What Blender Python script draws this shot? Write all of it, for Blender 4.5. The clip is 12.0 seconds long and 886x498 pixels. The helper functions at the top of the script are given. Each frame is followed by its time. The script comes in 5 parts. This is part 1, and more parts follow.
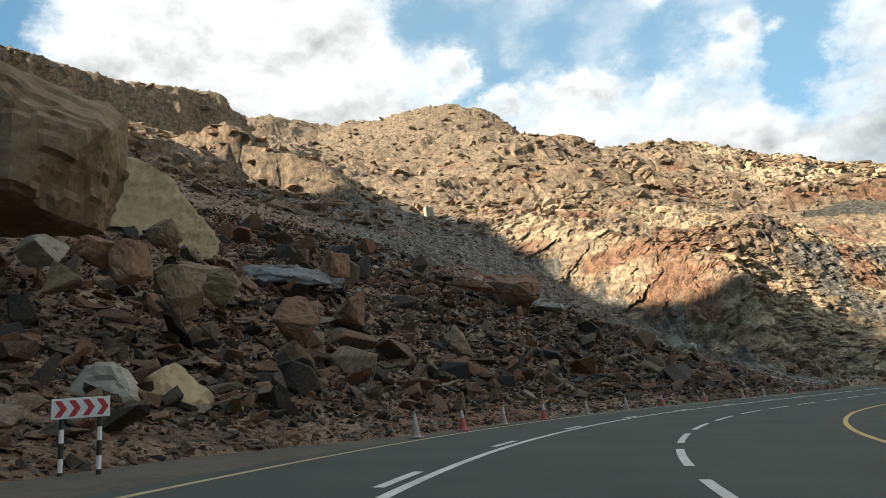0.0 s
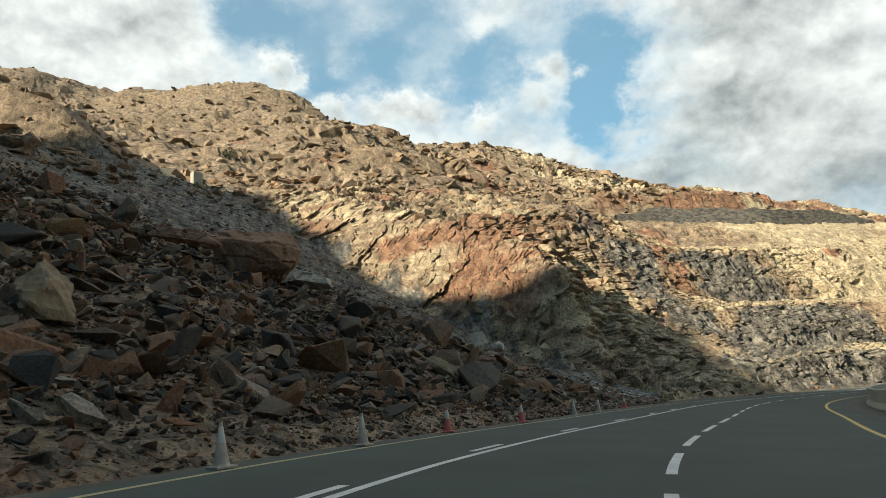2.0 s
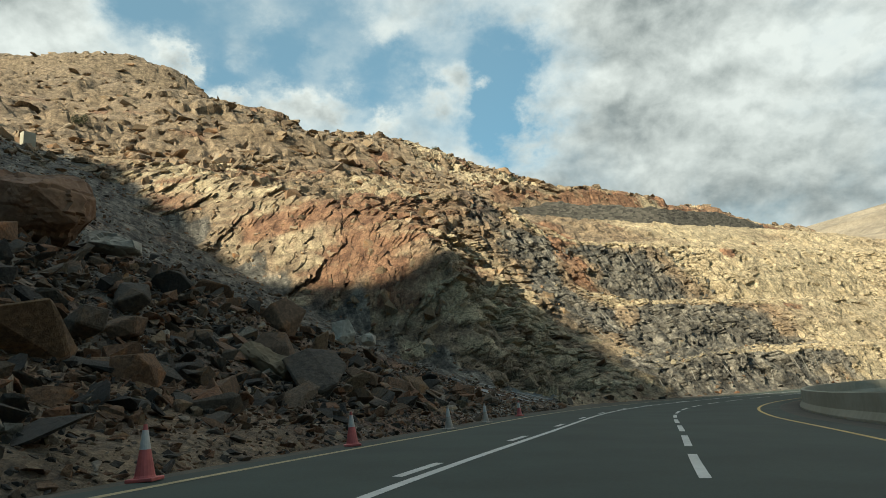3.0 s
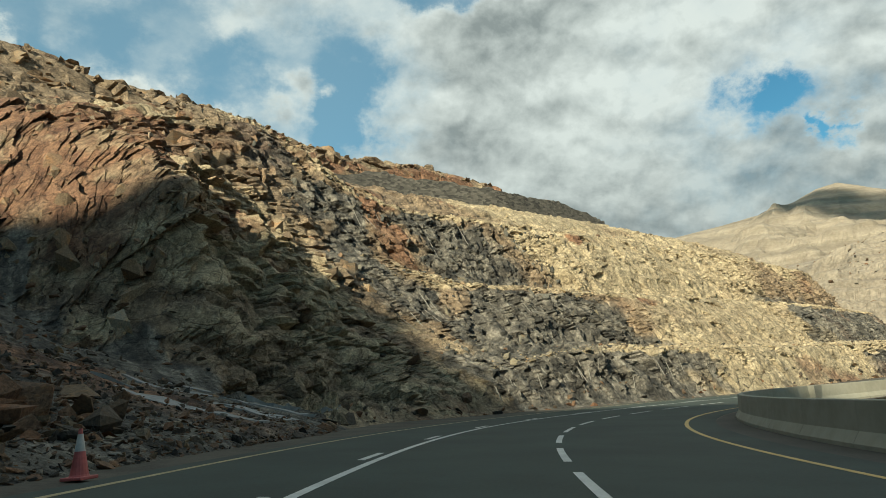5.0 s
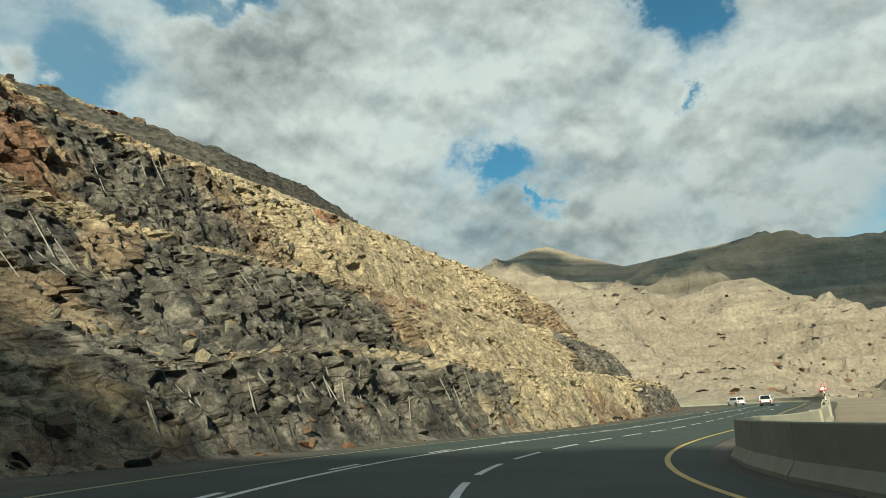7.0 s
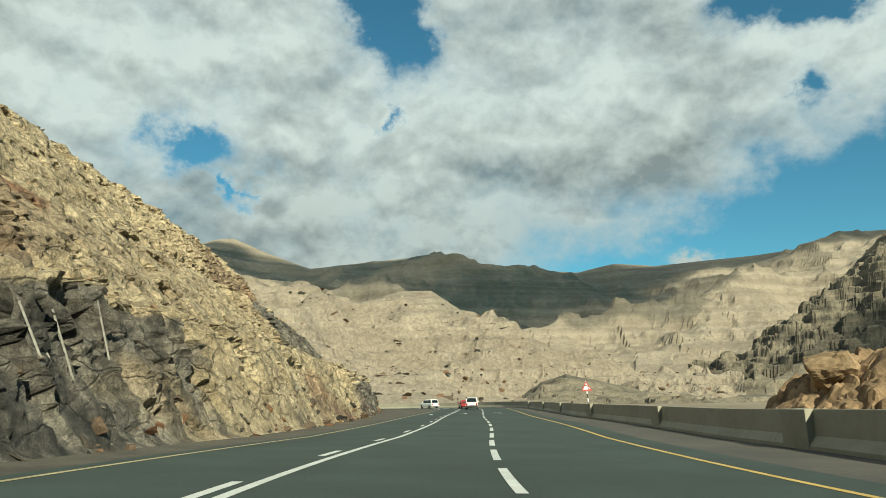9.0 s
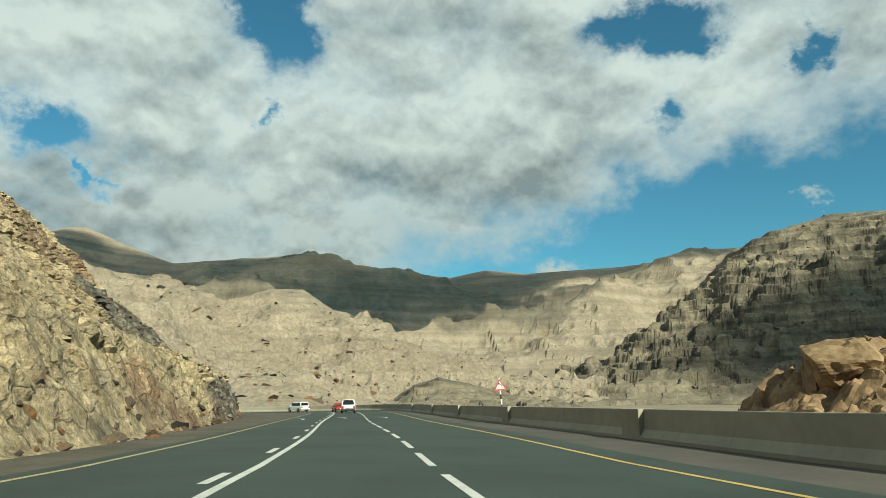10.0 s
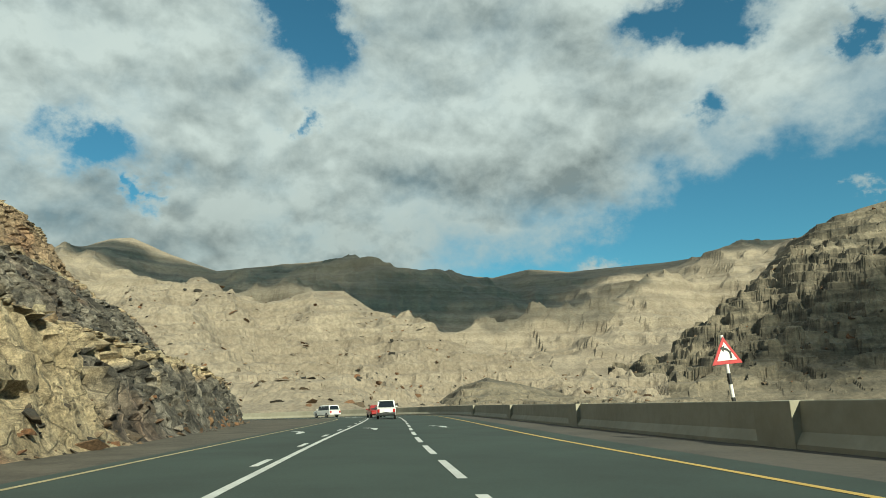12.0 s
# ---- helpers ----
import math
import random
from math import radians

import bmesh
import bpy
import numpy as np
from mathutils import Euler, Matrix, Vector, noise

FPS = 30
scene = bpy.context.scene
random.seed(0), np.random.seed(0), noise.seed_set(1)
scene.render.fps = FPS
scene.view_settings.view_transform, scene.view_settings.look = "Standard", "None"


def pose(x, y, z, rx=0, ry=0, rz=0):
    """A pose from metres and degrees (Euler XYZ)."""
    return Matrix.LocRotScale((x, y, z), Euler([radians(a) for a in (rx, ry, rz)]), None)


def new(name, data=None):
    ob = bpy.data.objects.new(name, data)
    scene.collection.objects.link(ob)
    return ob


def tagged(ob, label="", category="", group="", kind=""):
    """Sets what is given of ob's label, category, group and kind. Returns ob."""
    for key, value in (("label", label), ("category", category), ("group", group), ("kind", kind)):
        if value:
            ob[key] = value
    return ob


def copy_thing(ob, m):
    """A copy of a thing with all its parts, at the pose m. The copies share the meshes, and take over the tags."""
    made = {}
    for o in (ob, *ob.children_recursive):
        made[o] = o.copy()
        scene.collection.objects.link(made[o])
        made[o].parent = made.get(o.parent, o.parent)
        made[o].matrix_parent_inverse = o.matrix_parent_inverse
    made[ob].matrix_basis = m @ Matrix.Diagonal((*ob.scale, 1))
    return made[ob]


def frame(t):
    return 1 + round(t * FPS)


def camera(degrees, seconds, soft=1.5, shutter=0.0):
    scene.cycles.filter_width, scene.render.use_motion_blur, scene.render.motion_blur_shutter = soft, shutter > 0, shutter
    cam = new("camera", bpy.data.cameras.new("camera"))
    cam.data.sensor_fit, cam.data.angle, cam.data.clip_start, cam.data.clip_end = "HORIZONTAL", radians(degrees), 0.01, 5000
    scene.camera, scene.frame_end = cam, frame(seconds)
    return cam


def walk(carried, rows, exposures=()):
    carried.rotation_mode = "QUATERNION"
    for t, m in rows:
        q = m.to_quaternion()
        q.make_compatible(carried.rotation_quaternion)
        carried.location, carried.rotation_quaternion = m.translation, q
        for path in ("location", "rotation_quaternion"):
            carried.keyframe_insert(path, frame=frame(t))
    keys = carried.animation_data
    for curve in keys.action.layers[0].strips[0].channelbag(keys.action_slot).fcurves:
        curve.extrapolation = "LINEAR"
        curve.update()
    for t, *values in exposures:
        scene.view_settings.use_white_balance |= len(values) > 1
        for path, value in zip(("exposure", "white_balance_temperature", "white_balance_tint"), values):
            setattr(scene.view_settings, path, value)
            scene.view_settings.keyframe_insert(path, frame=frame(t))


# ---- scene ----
# ---- camera and its way ----
cam = camera(65.8, 12.0, soft=0.6)
METRES, EYE, TILT, LEAN, TURN = 148.0, 1.42, 13.05, 4.95, 0.0
ROWS = [
    (0.0, 0.0, 0.0, 0.0, 0.0, 0.0, -0.0),
    (0.5, 0.0086, 0.0369, -0.0082, -2.93, -0.16, -0.25),
    (1.0, 0.0199, 0.0745, -0.0159, -7.5, 0.2, -0.96),
    (1.5, 0.0336, 0.1114, -0.0237, -11.35, 1.37, -2.57),
    (2.0, 0.0498, 0.1468, -0.0309, -15.42, 1.51, -3.68),
    (2.5, 0.0669, 0.1823, -0.0371, -19.88, 2.16, -4.79),
    (3.0, 0.0886, 0.2156, -0.0442, -24.05, 2.55, -5.33),
    (5.0, 0.198, 0.3443, -0.0668, -37.95, 5.12, -7.59),
    (5.5, 0.2287, 0.3754, -0.0717, -42.65, 5.61, -8.33),
    (6.0, 0.2602, 0.4062, -0.0764, -48.93, 7.57, -9.5),
    (6.5, 0.2912, 0.4337, -0.0813, -54.75, 10.05, -10.17),
    (8.5, 0.4301, 0.5183, -0.0905, -81.0, 15.31, -12.21),
    (9.0, 0.467, 0.5266, -0.0904, -88.09, 17.29, -11.91),
    (9.5, 0.5067, 0.5326, -0.0882, -94.15, 18.45, -11.63),
    (10.0, 0.546, 0.5349, -0.0856, -98.97, 19.72, -10.96),
    (10.5, 0.5865, 0.5336, -0.0825, -99.75, 20.49, -9.89),
    (11.0, 0.6278, 0.5329, -0.0783, -99.53, 21.18, -10.21),
    (11.5, 0.6748, 0.5309, -0.0737, -99.17, 21.44, -9.21),
    (12.0, 0.7247, 0.5298, -0.0691, -95.19, 19.24, -10.48),
]
walk(cam, [(t, pose(0, 0, EYE, TILT, LEAN, TURN) @ pose(METRES * x, METRES * y, METRES * z, 90 + pitch, roll, yaw)) for t, x, y, z, yaw, pitch, roll in ROWS],
     exposures=[(0.0, 1.5, 6450, 8), (1.5, 1.36, 6400, 5), (3.0, 1.0, 6320, -2), (5.5, 0.80, 6250, -5), (6.5, 0.68, 6200, -7), (8.5, 0.74, 6180, -8), (10.0, 0.74, 6100, -11), (12.0, 0.62, 6080, -11)])

# ---- sun and sky ----
SUN_AZ, SUN_EL = 249.0, 28.0      # degrees clockwise from +y, and above the horizon


def sun_way():
    a, e = radians(SUN_AZ), radians(SUN_EL)
    return Vector((math.sin(a) * math.cos(e), math.cos(a) * math.cos(e), math.sin(e)))


def make_sun():
    data = bpy.data.lights.new("sun", "SUN")
    data.energy, data.angle, data.color = 5.0, radians(0.53), (1.0, 0.87, 0.70)
    ob = new("sun", data)
    ob.rotation_mode = "QUATERNION"
    ob.rotation_quaternion = sun_way().to_track_quat("Z", "Y")


make_sun()


class Nodes:
    """Short ways to add and link shader nodes."""

    def __init__(self, tree):
        self.tree = tree

    def add(self, kind, **values):
        node = self.tree.nodes.new("ShaderNode" + kind)
        for key, value in values.items():
            setattr(node, key, value)
        return node

    def put(self, socket, value):
        if isinstance(value, bpy.types.NodeSocket):
            self.tree.links.new(value, socket)
        else:
            socket.default_value = value

    def math(self, op, a, b=0.0, clamp=False):
        node = self.add("Math", operation=op, use_clamp=clamp)
        self.put(node.inputs[0], a)
        self.put(node.inputs[1], b)
        return node.outputs[0]

    def vmath(self, op, a, b=(0, 0, 0)):
        node = self.add("VectorMath", operation=op)
        self.put(node.inputs[0], a)
        self.put(node.inputs[1], b)
        return node.outputs["Value"] if op in ("DOT_PRODUCT", "LENGTH", "DISTANCE") else node.outputs[0]

    def noise(self, vector, scale, detail=6.0, rough=0.55, distort=0.0):
        node = self.add("TexNoise")
        self.put(node.inputs["Vector"], vector)
        for key, value in (("Scale", scale), ("Detail", detail), ("Roughness", rough), ("Distortion", distort)):
            node.inputs[key].default_value = value
        return node.outputs["Fac"]

    def step(self, value, low, high, to_low=0.0, to_high=1.0):
        node = self.add("MapRange", interpolation_type="SMOOTHSTEP")
        for i, v in enumerate((value, low, high, to_low, to_high)):
            self.put(node.inputs[i], v)
        return node.outputs[0]

    def mix(self, factor, a, b, blend="MIX"):
        node = self.add("Mix", data_type="RGBA", blend_type=blend)
        self.put(node.inputs[0], factor)
        for socket, value in ((node.inputs[6], a), (node.inputs[7], b)):
            self.put(socket, value if isinstance(value, bpy.types.NodeSocket) else (*value[:3], 1.0))
        return node.outputs[2]


def way(az, el):
    a, e = radians(az), radians(el)
    return (math.sin(a) * math.cos(e), math.cos(a) * math.cos(e), math.sin(e))


# gaps of blue (minus) and puffs of cloud (plus): azimuth, elevation, half width and half height in degrees, depth
CLOUD_MARKS = [
    (84.6, 30.2, 2.3, 3.0, -0.62), (82.0, 32.6, 2.2, 1.6, -0.5), (83.7, 23.8, 0.8, 0.7, -0.4), (67.4, 20.0, 2.6, 1.3, -0.6), (71.3, 17.0, 0.7, 1.1, -0.5),
    (116.2, 29.2, 2.8, 1.7, -0.62), (121.0, 28.6, 2.4, 1.2, -0.55), (119.3, 22.2, 1.3, 1.5, -0.45), (129.8, 25.6, 1.2, 1.2, -0.5),
    (108, 9.0, 10.0, 3.3, -0.75), (119, 12.2, 6.5, 3.6, -0.75), (131, 12.0, 9.0, 5.5, -0.8), (109.8, 10.9, 2.4, 0.8, 0.75), (129.0, 14.6, 1.2, 0.8, 0.6),
    (10, 31, 9.0, 4.5, -0.42), (22, 26.5, 10.0, 4.0, -0.42), (32.0, 25.0, 3.0, 4.5, -0.45), (6, 25.5, 4.0, 2.5, -0.3), (31, 21.8, 3.0, 2.0, -0.3),
    (40, 33, 3.5, 1.3, -0.45), (46, 33, 2.5, 0.9, -0.45), (-33, 29, 2.6, 3.2, -0.5), (0.5, 32, 3.0, 3.0, -0.3),
    (3.4, 27.3, 1.2, 1.5, 0.42), (7.4, 24.2, 1.3, 1.0, 0.4), (14.5, 24.4, 3.0, 1.3, 0.42), (21.9, 30.0, 2.5, 1.8, 0.3), (27.9, 26.0, 2.5, 2.0, 0.46),
    (9.0, 28.5, 2.2, 1.5, 0.22), (16.5, 28.3, 2.0, 2.0, 0.22), (22.3, 23.3, 1.3, 0.8, 0.35), (12, 31.5, 2.2, 1.3, 0.18), (-14, 27, 9.0, 6.0, 0.2), (48, 26, 8.0, 7.0, 0.15),
]


def make_world():
    world = bpy.data.worlds.new("sky")
    scene.world = world
    world.use_nodes = True
    tree = world.node_tree
    tree.nodes.clear()
    n = Nodes(tree)
    sky = n.add("TexSky", sky_type="NISHITA", sun_disc=False, sun_elevation=radians(SUN_EL), sun_rotation=radians(SUN_AZ), altitude=500.0, dust_density=0.6)
    blue = n.vmath("MULTIPLY", sky.outputs[0], (0.066, 0.116, 0.119))
    ray = n.add("TexCoord").outputs["Generated"]
    axis = n.add("SeparateXYZ")
    n.put(axis.inputs[0], ray)
    flat = n.vmath("MULTIPLY", ray, (1.0, 1.0, 1.3))
    warp = n.add("TexNoise")
    n.put(warp.inputs["Vector"], flat)
    for key, value in (("Scale", 13.0), ("Detail", 6.0), ("Roughness", 0.62)):
        warp.inputs[key].default_value = value
    shift = n.add("SeparateColor")
    n.put(shift.inputs[0], warp.outputs["Color"])
    az = n.math("MULTIPLY", n.math("ARCTAN2", axis.outputs[0], axis.outputs[1]), 57.296)
    el = n.math("MULTIPLY", n.math("ARCSINE", axis.outputs[2]), 57.296)
    az = n.math("ADD", az, n.math("MULTIPLY", n.math("SUBTRACT", shift.outputs[0], 0.5), 11.0))
    el = n.math("ADD", el, n.math("MULTIPLY", n.math("SUBTRACT", shift.outputs[1], 0.5), 8.0))
    body = n.noise(flat, 7.5, 8.0, 0.56, 0.15)
    cover = n.math("ADD", 0.72, n.math("MULTIPLY", n.math("SUBTRACT", body, 0.5), 0.55))
    for a, e, wide, tall, depth in CLOUD_MARKS:
        u = n.math("MULTIPLY", n.math("SUBTRACT", az, a), 1.0 / wide)
        v = n.math("MULTIPLY", n.math("SUBTRACT", el, e), 1.0 / tall)
        reach = n.math("ADD", n.math("MULTIPLY", u, u), n.math("MULTIPLY", v, v))
        cover = n.math("ADD", cover, n.math("MULTIPLY", n.math("POWER", 2.718, n.math("MULTIPLY", reach, -0.7)), depth))
    # the sun's half of the sky is clear
    cover = n.math("ADD", cover, n.step(n.vmath("DOT_PRODUCT", ray, way(52, 8)), -0.35, 0.35, -0.4, 0.0))
    mask = n.step(cover, 0.26, 0.78)
    # tops of the heads face the light, their bases are grey
    lift = n.vmath("ADD", flat, (0.0, 0.0, 0.05))
    small = n.vmath("ADD", flat, (0.0, 0.0, 0.016))
    relief = n.math("SUBTRACT", body, n.noise(lift, 7.5, 8.0, 0.56, 0.15))
    crisp = n.math("SUBTRACT", n.noise(flat, 19.0, 6.0, 0.55, 0.2), n.noise(small, 19.0, 6.0, 0.55, 0.2))
    deep = n.step(cover, 0.45, 0.85, 0.0, 1.0)
    banks = n.noise(n.vmath("MULTIPLY", ray, (1.0, 1.0, 1.9)), 4.6, 4.0, 0.5, 0.0)
    tone = n.math("ADD", 1.14, n.math("MULTIPLY", relief, 2.1))
    tone = n.math("ADD", tone, n.math("MULTIPLY", crisp, 1.1))
    tone = n.math("SUBTRACT", tone, n.math("MULTIPLY", deep, 0.62))
    tone = n.math("ADD", tone, n.math("MULTIPLY", n.math("SUBTRACT", banks, 0.5), 1.7), clamp=True)
    tone = n.math("SUBTRACT", tone, n.step(el, 12.0, 24.0, 0.38, 0.0), clamp=True)      # the far banks show their bases
    white = n.mix(tone, (0.33, 0.35, 0.355), (0.88, 0.875, 0.86))
    # high thin veil over the bend
    veil = n.step(n.vmath("DOT_PRODUCT", ray, way(8, 30)), 0.70, 0.98, 0.0, 0.36)
    blue = n.mix(veil, blue, (0.50, 0.70, 0.82))
    out = n.add("Background")
    n.put(out.inputs[0], n.mix(mask, blue, white))
    out.inputs[1].default_value = 0.5
    end = n.add("OutputWorld")
    n.put(end.inputs[0], out.outputs[0])


make_world()


# ---- materials ----
def material(name, rough=0.9):
    m = bpy.data.materials.new(name)
    m.use_nodes = True
    n = Nodes(m.node_tree)
    shader = m.node_tree.nodes["Principled BSDF"]
    shader.inputs["Roughness"].default_value = rough
    return m, n, shader


def bump(n, shader, height, strength, distance):
    node = n.add("Bump")
    node.inputs["Strength"].default_value, node.inputs["Distance"].default_value = strength, distance
    n.put(node.inputs["Height"], height)
    n.put(shader.inputs["Normal"], node.outputs[0])


def grainy(name, dark, light, scale, rough=0.9, fine=6.0, relief=0.4, depth=0.02, dirt=None):
    """A plain surface with mottling at two scales and a fine relief."""
    m, n, shader = material(name, rough)
    where = n.add("NewGeometry").outputs["Position"] if dirt == "world" else n.add("TexCoord").outputs["Object"]
    big, small = n.noise(where, scale, 5.0), n.noise(where, scale * fine, 8.0, 0.65)
    tone = n.math("ADD", n.math("MULTIPLY", big, 0.55), n.math("MULTIPLY", small, 0.45))
    n.put(shader.inputs["Base Color"], n.mix(n.step(tone, 0.34, 0.66), dark, light))
    bump(n, shader, small, relief, depth)
    return m


def rock_material(name):
    """Cut rock: the colour attribute "beds" holds how ochre, how grey and how red each bed is."""
    m, n, shader = material(name, 0.93)
    where = n.add("NewGeometry").outputs["Position"]
    beds = n.add("Attribute", attribute_name="beds")
    part = n.add("SeparateColor")
    n.put(part.inputs[0], beds.outputs["Color"])
    big, mid, small = n.noise(where, 0.09, 4.0), n.noise(where, 0.8, 6.0, 0.6, 0.4), n.noise(where, 4.0, 8.0, 0.75)
    tiny = n.noise(where, 17.0, 4.0, 0.7)
    tan = n.mix(n.step(mid, 0.3, 0.7), (0.110, 0.076, 0.046), (0.330, 0.240, 0.150))
    ochre = n.mix(n.step(mid, 0.3, 0.7), (0.300, 0.234, 0.140), (0.510, 0.408, 0.258))
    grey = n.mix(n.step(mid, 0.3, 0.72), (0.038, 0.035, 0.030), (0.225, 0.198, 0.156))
    red = n.mix(n.step(mid, 0.3, 0.7), (0.120, 0.056, 0.030), (0.300, 0.165, 0.092))
    shift = n.math("MULTIPLY", n.math("SUBTRACT", big, 0.5), 0.5)
    colour = n.mix(n.step(n.math("ADD", part.outputs[0], shift), 0.3, 0.7), tan, ochre)
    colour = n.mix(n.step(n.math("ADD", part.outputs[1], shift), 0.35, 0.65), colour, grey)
    colour = n.mix(n.step(n.math("ADD", part.outputs[2], shift), 0.4, 0.7), colour, red)
    warp = n.add("TexNoise")
    n.put(warp.inputs["Vector"], where)
    warp.inputs["Scale"].default_value, warp.inputs["Detail"].default_value = 0.9, 4.0
    moved = n.vmath("ADD", where, n.vmath("MULTIPLY", warp.outputs["Color"], (1.6, 1.6, 0.9)))
    cracks = 1.0
    for scale, wide, low in ((0.38, 0.035, 0.55), (1.1, 0.035, 0.82)):
        cells = n.add("TexVoronoi", feature="DISTANCE_TO_EDGE")
        n.put(cells.inputs["Vector"], n.vmath("MULTIPLY", moved, (1.0, 1.0, 1.9)))
        cells.inputs["Scale"].default_value = scale
        cracks = n.math("MULTIPLY", cracks, n.step(cells.outputs["Distance"], 0.0, wide, low, 1.0))
    # stains washed down the faces
    runs = n.vmath("ADD", n.vmath("MULTIPLY", where, (1.5, 0.14, 0.2)), n.vmath("MULTIPLY", warp.outputs["Color"], (0.7, 0.2, 0.2)))
    streak = n.noise(runs, 1.0, 6.0, 0.66)
    streak = n.mix(n.step(part.outputs[1], 0.2, 0.6, 0.25, 0.9), (1, 1, 1), n_vec(n, n.step(streak, 0.36, 0.64, 0.45, 1.5)))
    colour = n.vmath("MULTIPLY", colour, streak)
    speck = n.math("MULTIPLY", n.math("MULTIPLY", n.step(small, 0.32, 0.68, 0.55, 1.4), n.step(tiny, 0.32, 0.68, 0.72, 1.25)), cracks)
    n.put(shader.inputs["Base Color"], n.vmath("MULTIPLY", colour, n_vec(n, speck)))
    bump(n, shader, n.math("ADD", n.math("ADD", n.math("MULTIPLY", mid, 1.6), small), n.math("MULTIPLY", cracks, 0.8)), 1.0, 0.26)
    return m


def limestone(name, dark, light, bed):
    """Bare bedded rock of a whole mountain: pale and dark beds of about bed metres, streaked down the slope and pitted."""
    m, n, shader = material(name, 0.95)
    where = n.add("NewGeometry").outputs["Position"]
    big, mid = n.noise(where, 0.012, 5.0), n.noise(where, 0.07, 6.0, 0.62)
    fine = n.noise(where, 0.4, 7.0, 0.7)
    split = n.add("SeparateXYZ")
    n.put(split.inputs[0], where)
    level = n.math("ADD", split.outputs[2], n.math("MULTIPLY", mid, bed * 0.8))
    beds = n.add("TexNoise", noise_dimensions="1D")
    n.put(beds.inputs["W"], level)
    for key, value in (("Scale", 1.0 / bed), ("Detail", 4.0), ("Roughness", 0.6)):
        beds.inputs[key].default_value = value
    tone = n.math("ADD", n.math("MULTIPLY", big, 0.3), n.math("MULTIPLY", mid, 0.3))
    tone = n.math("ADD", tone, n.math("MULTIPLY", beds.outputs["Fac"], 0.32))
    colour = n.mix(n.step(tone, 0.34, 0.6), dark, light)
    n.put(shader.inputs["Base Color"], n.vmath("MULTIPLY", colour, n_vec(n, n.step(fine, 0.32, 0.68, 0.74, 1.24))))
    bump(n, shader, n.math("ADD", mid, n.math("MULTIPLY", fine, 0.5)), 0.8, bed * 0.16)
    return m


def n_vec(n, value):
    node = n.add("CombineXYZ")
    for i in range(3):
        n.put(node.inputs[i], value)
    return node.outputs[0]


def stone_material(name, per, own_stops=None):
    """Loose stone: each stone has a colour of its own, from dark grey limestone to rusty brown."""
    m, n, shader = material(name, 0.92)
    own = n.add("ObjectInfo").outputs["Random"] if per == "object" else n.add("NewGeometry").outputs["Random Per Island"]
    where = n.add("TexCoord").outputs["Object"]
    ramp = n.add("ValToRGB")
    n.put(ramp.inputs[0], own)
    stops = [(0.0, (0.020, 0.018, 0.015)), (0.22, (0.050, 0.042, 0.032)), (0.42, (0.096, 0.069, 0.044)), (0.62, (0.124, 0.072, 0.040)), (0.8, (0.142, 0.070, 0.034)), (0.92, (0.165, 0.115, 0.066)), (1.0, (0.235, 0.205, 0.165))]
    stops = own_stops or stops
    ramp.color_ramp.elements[0].position, ramp.color_ramp.elements[1].position = 0.0, 1.0
    for at, colour in stops[1:-1]:
        ramp.color_ramp.elements.new(at)
    for element, (at, colour) in zip(ramp.color_ramp.elements, stops):
        element.position, element.color = at, (*colour, 1.0)
    mid, small = n.noise(where, 1.6, 5.0, 0.6, 0.5), n.noise(where, 11.0, 7.0, 0.7)
    rust = n.mix(n.step(mid, 0.5, 0.7), ramp.outputs[0], n.vmath("MULTIPLY", ramp.outputs[0], (1.45, 1.15, 0.8)))
    n.put(shader.inputs["Base Color"], n.vmath("MULTIPLY", rust, n_vec(n, n.step(small, 0.3, 0.75, 0.5, 1.45))))
    bump(n, shader, n.math("ADD", mid, small), 0.8, 0.08)
    return m


ROCK = rock_material("cut_rock")
STONE = stone_material("loose_stone", "island")
BOULDER = stone_material("boulder_stone", "object")
CRAG = stone_material("tan_crag", "island", [(0.0, (0.098, 0.068, 0.041)), (0.3, (0.203, 0.143, 0.086)), (0.6, (0.255, 0.188, 0.116)), (0.8, (0.225, 0.139, 0.079)), (1.0, (0.315, 0.255, 0.180))])
GREY_CRAG = stone_material("grey_crag", "island", [(0.0, (0.041, 0.039, 0.034)), (0.4, (0.090, 0.086, 0.071)), (0.75, (0.135, 0.124, 0.098)), (1.0, (0.232, 0.195, 0.128))])
OCHRE_CRAG = stone_material("ochre_crag", "island", [(0.0, (0.128, 0.101, 0.064)), (0.4, (0.240, 0.199, 0.124)), (0.75, (0.292, 0.247, 0.161)), (1.0, (0.247, 0.158, 0.090))])
ASPHALT = grainy("asphalt", (0.015, 0.024, 0.019), (0.029, 0.046, 0.037), 0.35, 0.85, 60.0, 0.25, 0.004, "world")
SHOULDER = grainy("shoulder_gravel", (0.037, 0.031, 0.022), (0.092, 0.078, 0.058), 0.5, 0.95, 14.0, 0.5, 0.02, "world")
PAINT = grainy("road_paint", (0.407, 0.407, 0.385), (0.577, 0.577, 0.548), 1.5, 0.6, 12.0, 0.1, 0.002, "world")
DUSTY = grainy("dusty_asphalt", (0.041, 0.037, 0.031), (0.081, 0.070, 0.056), 0.3, 0.9, 30.0, 0.4, 0.008, "world")
YELLOW = grainy("yellow_road_paint", (0.407, 0.266, 0.059), (0.533, 0.370, 0.096), 1.5, 0.6, 12.0, 0.1, 0.002, "world")
WORN_YELLOW = grainy("faded_yellow_paint", (0.266, 0.215, 0.111), (0.407, 0.333, 0.185), 1.5, 0.7, 12.0, 0.1, 0.002, "world")
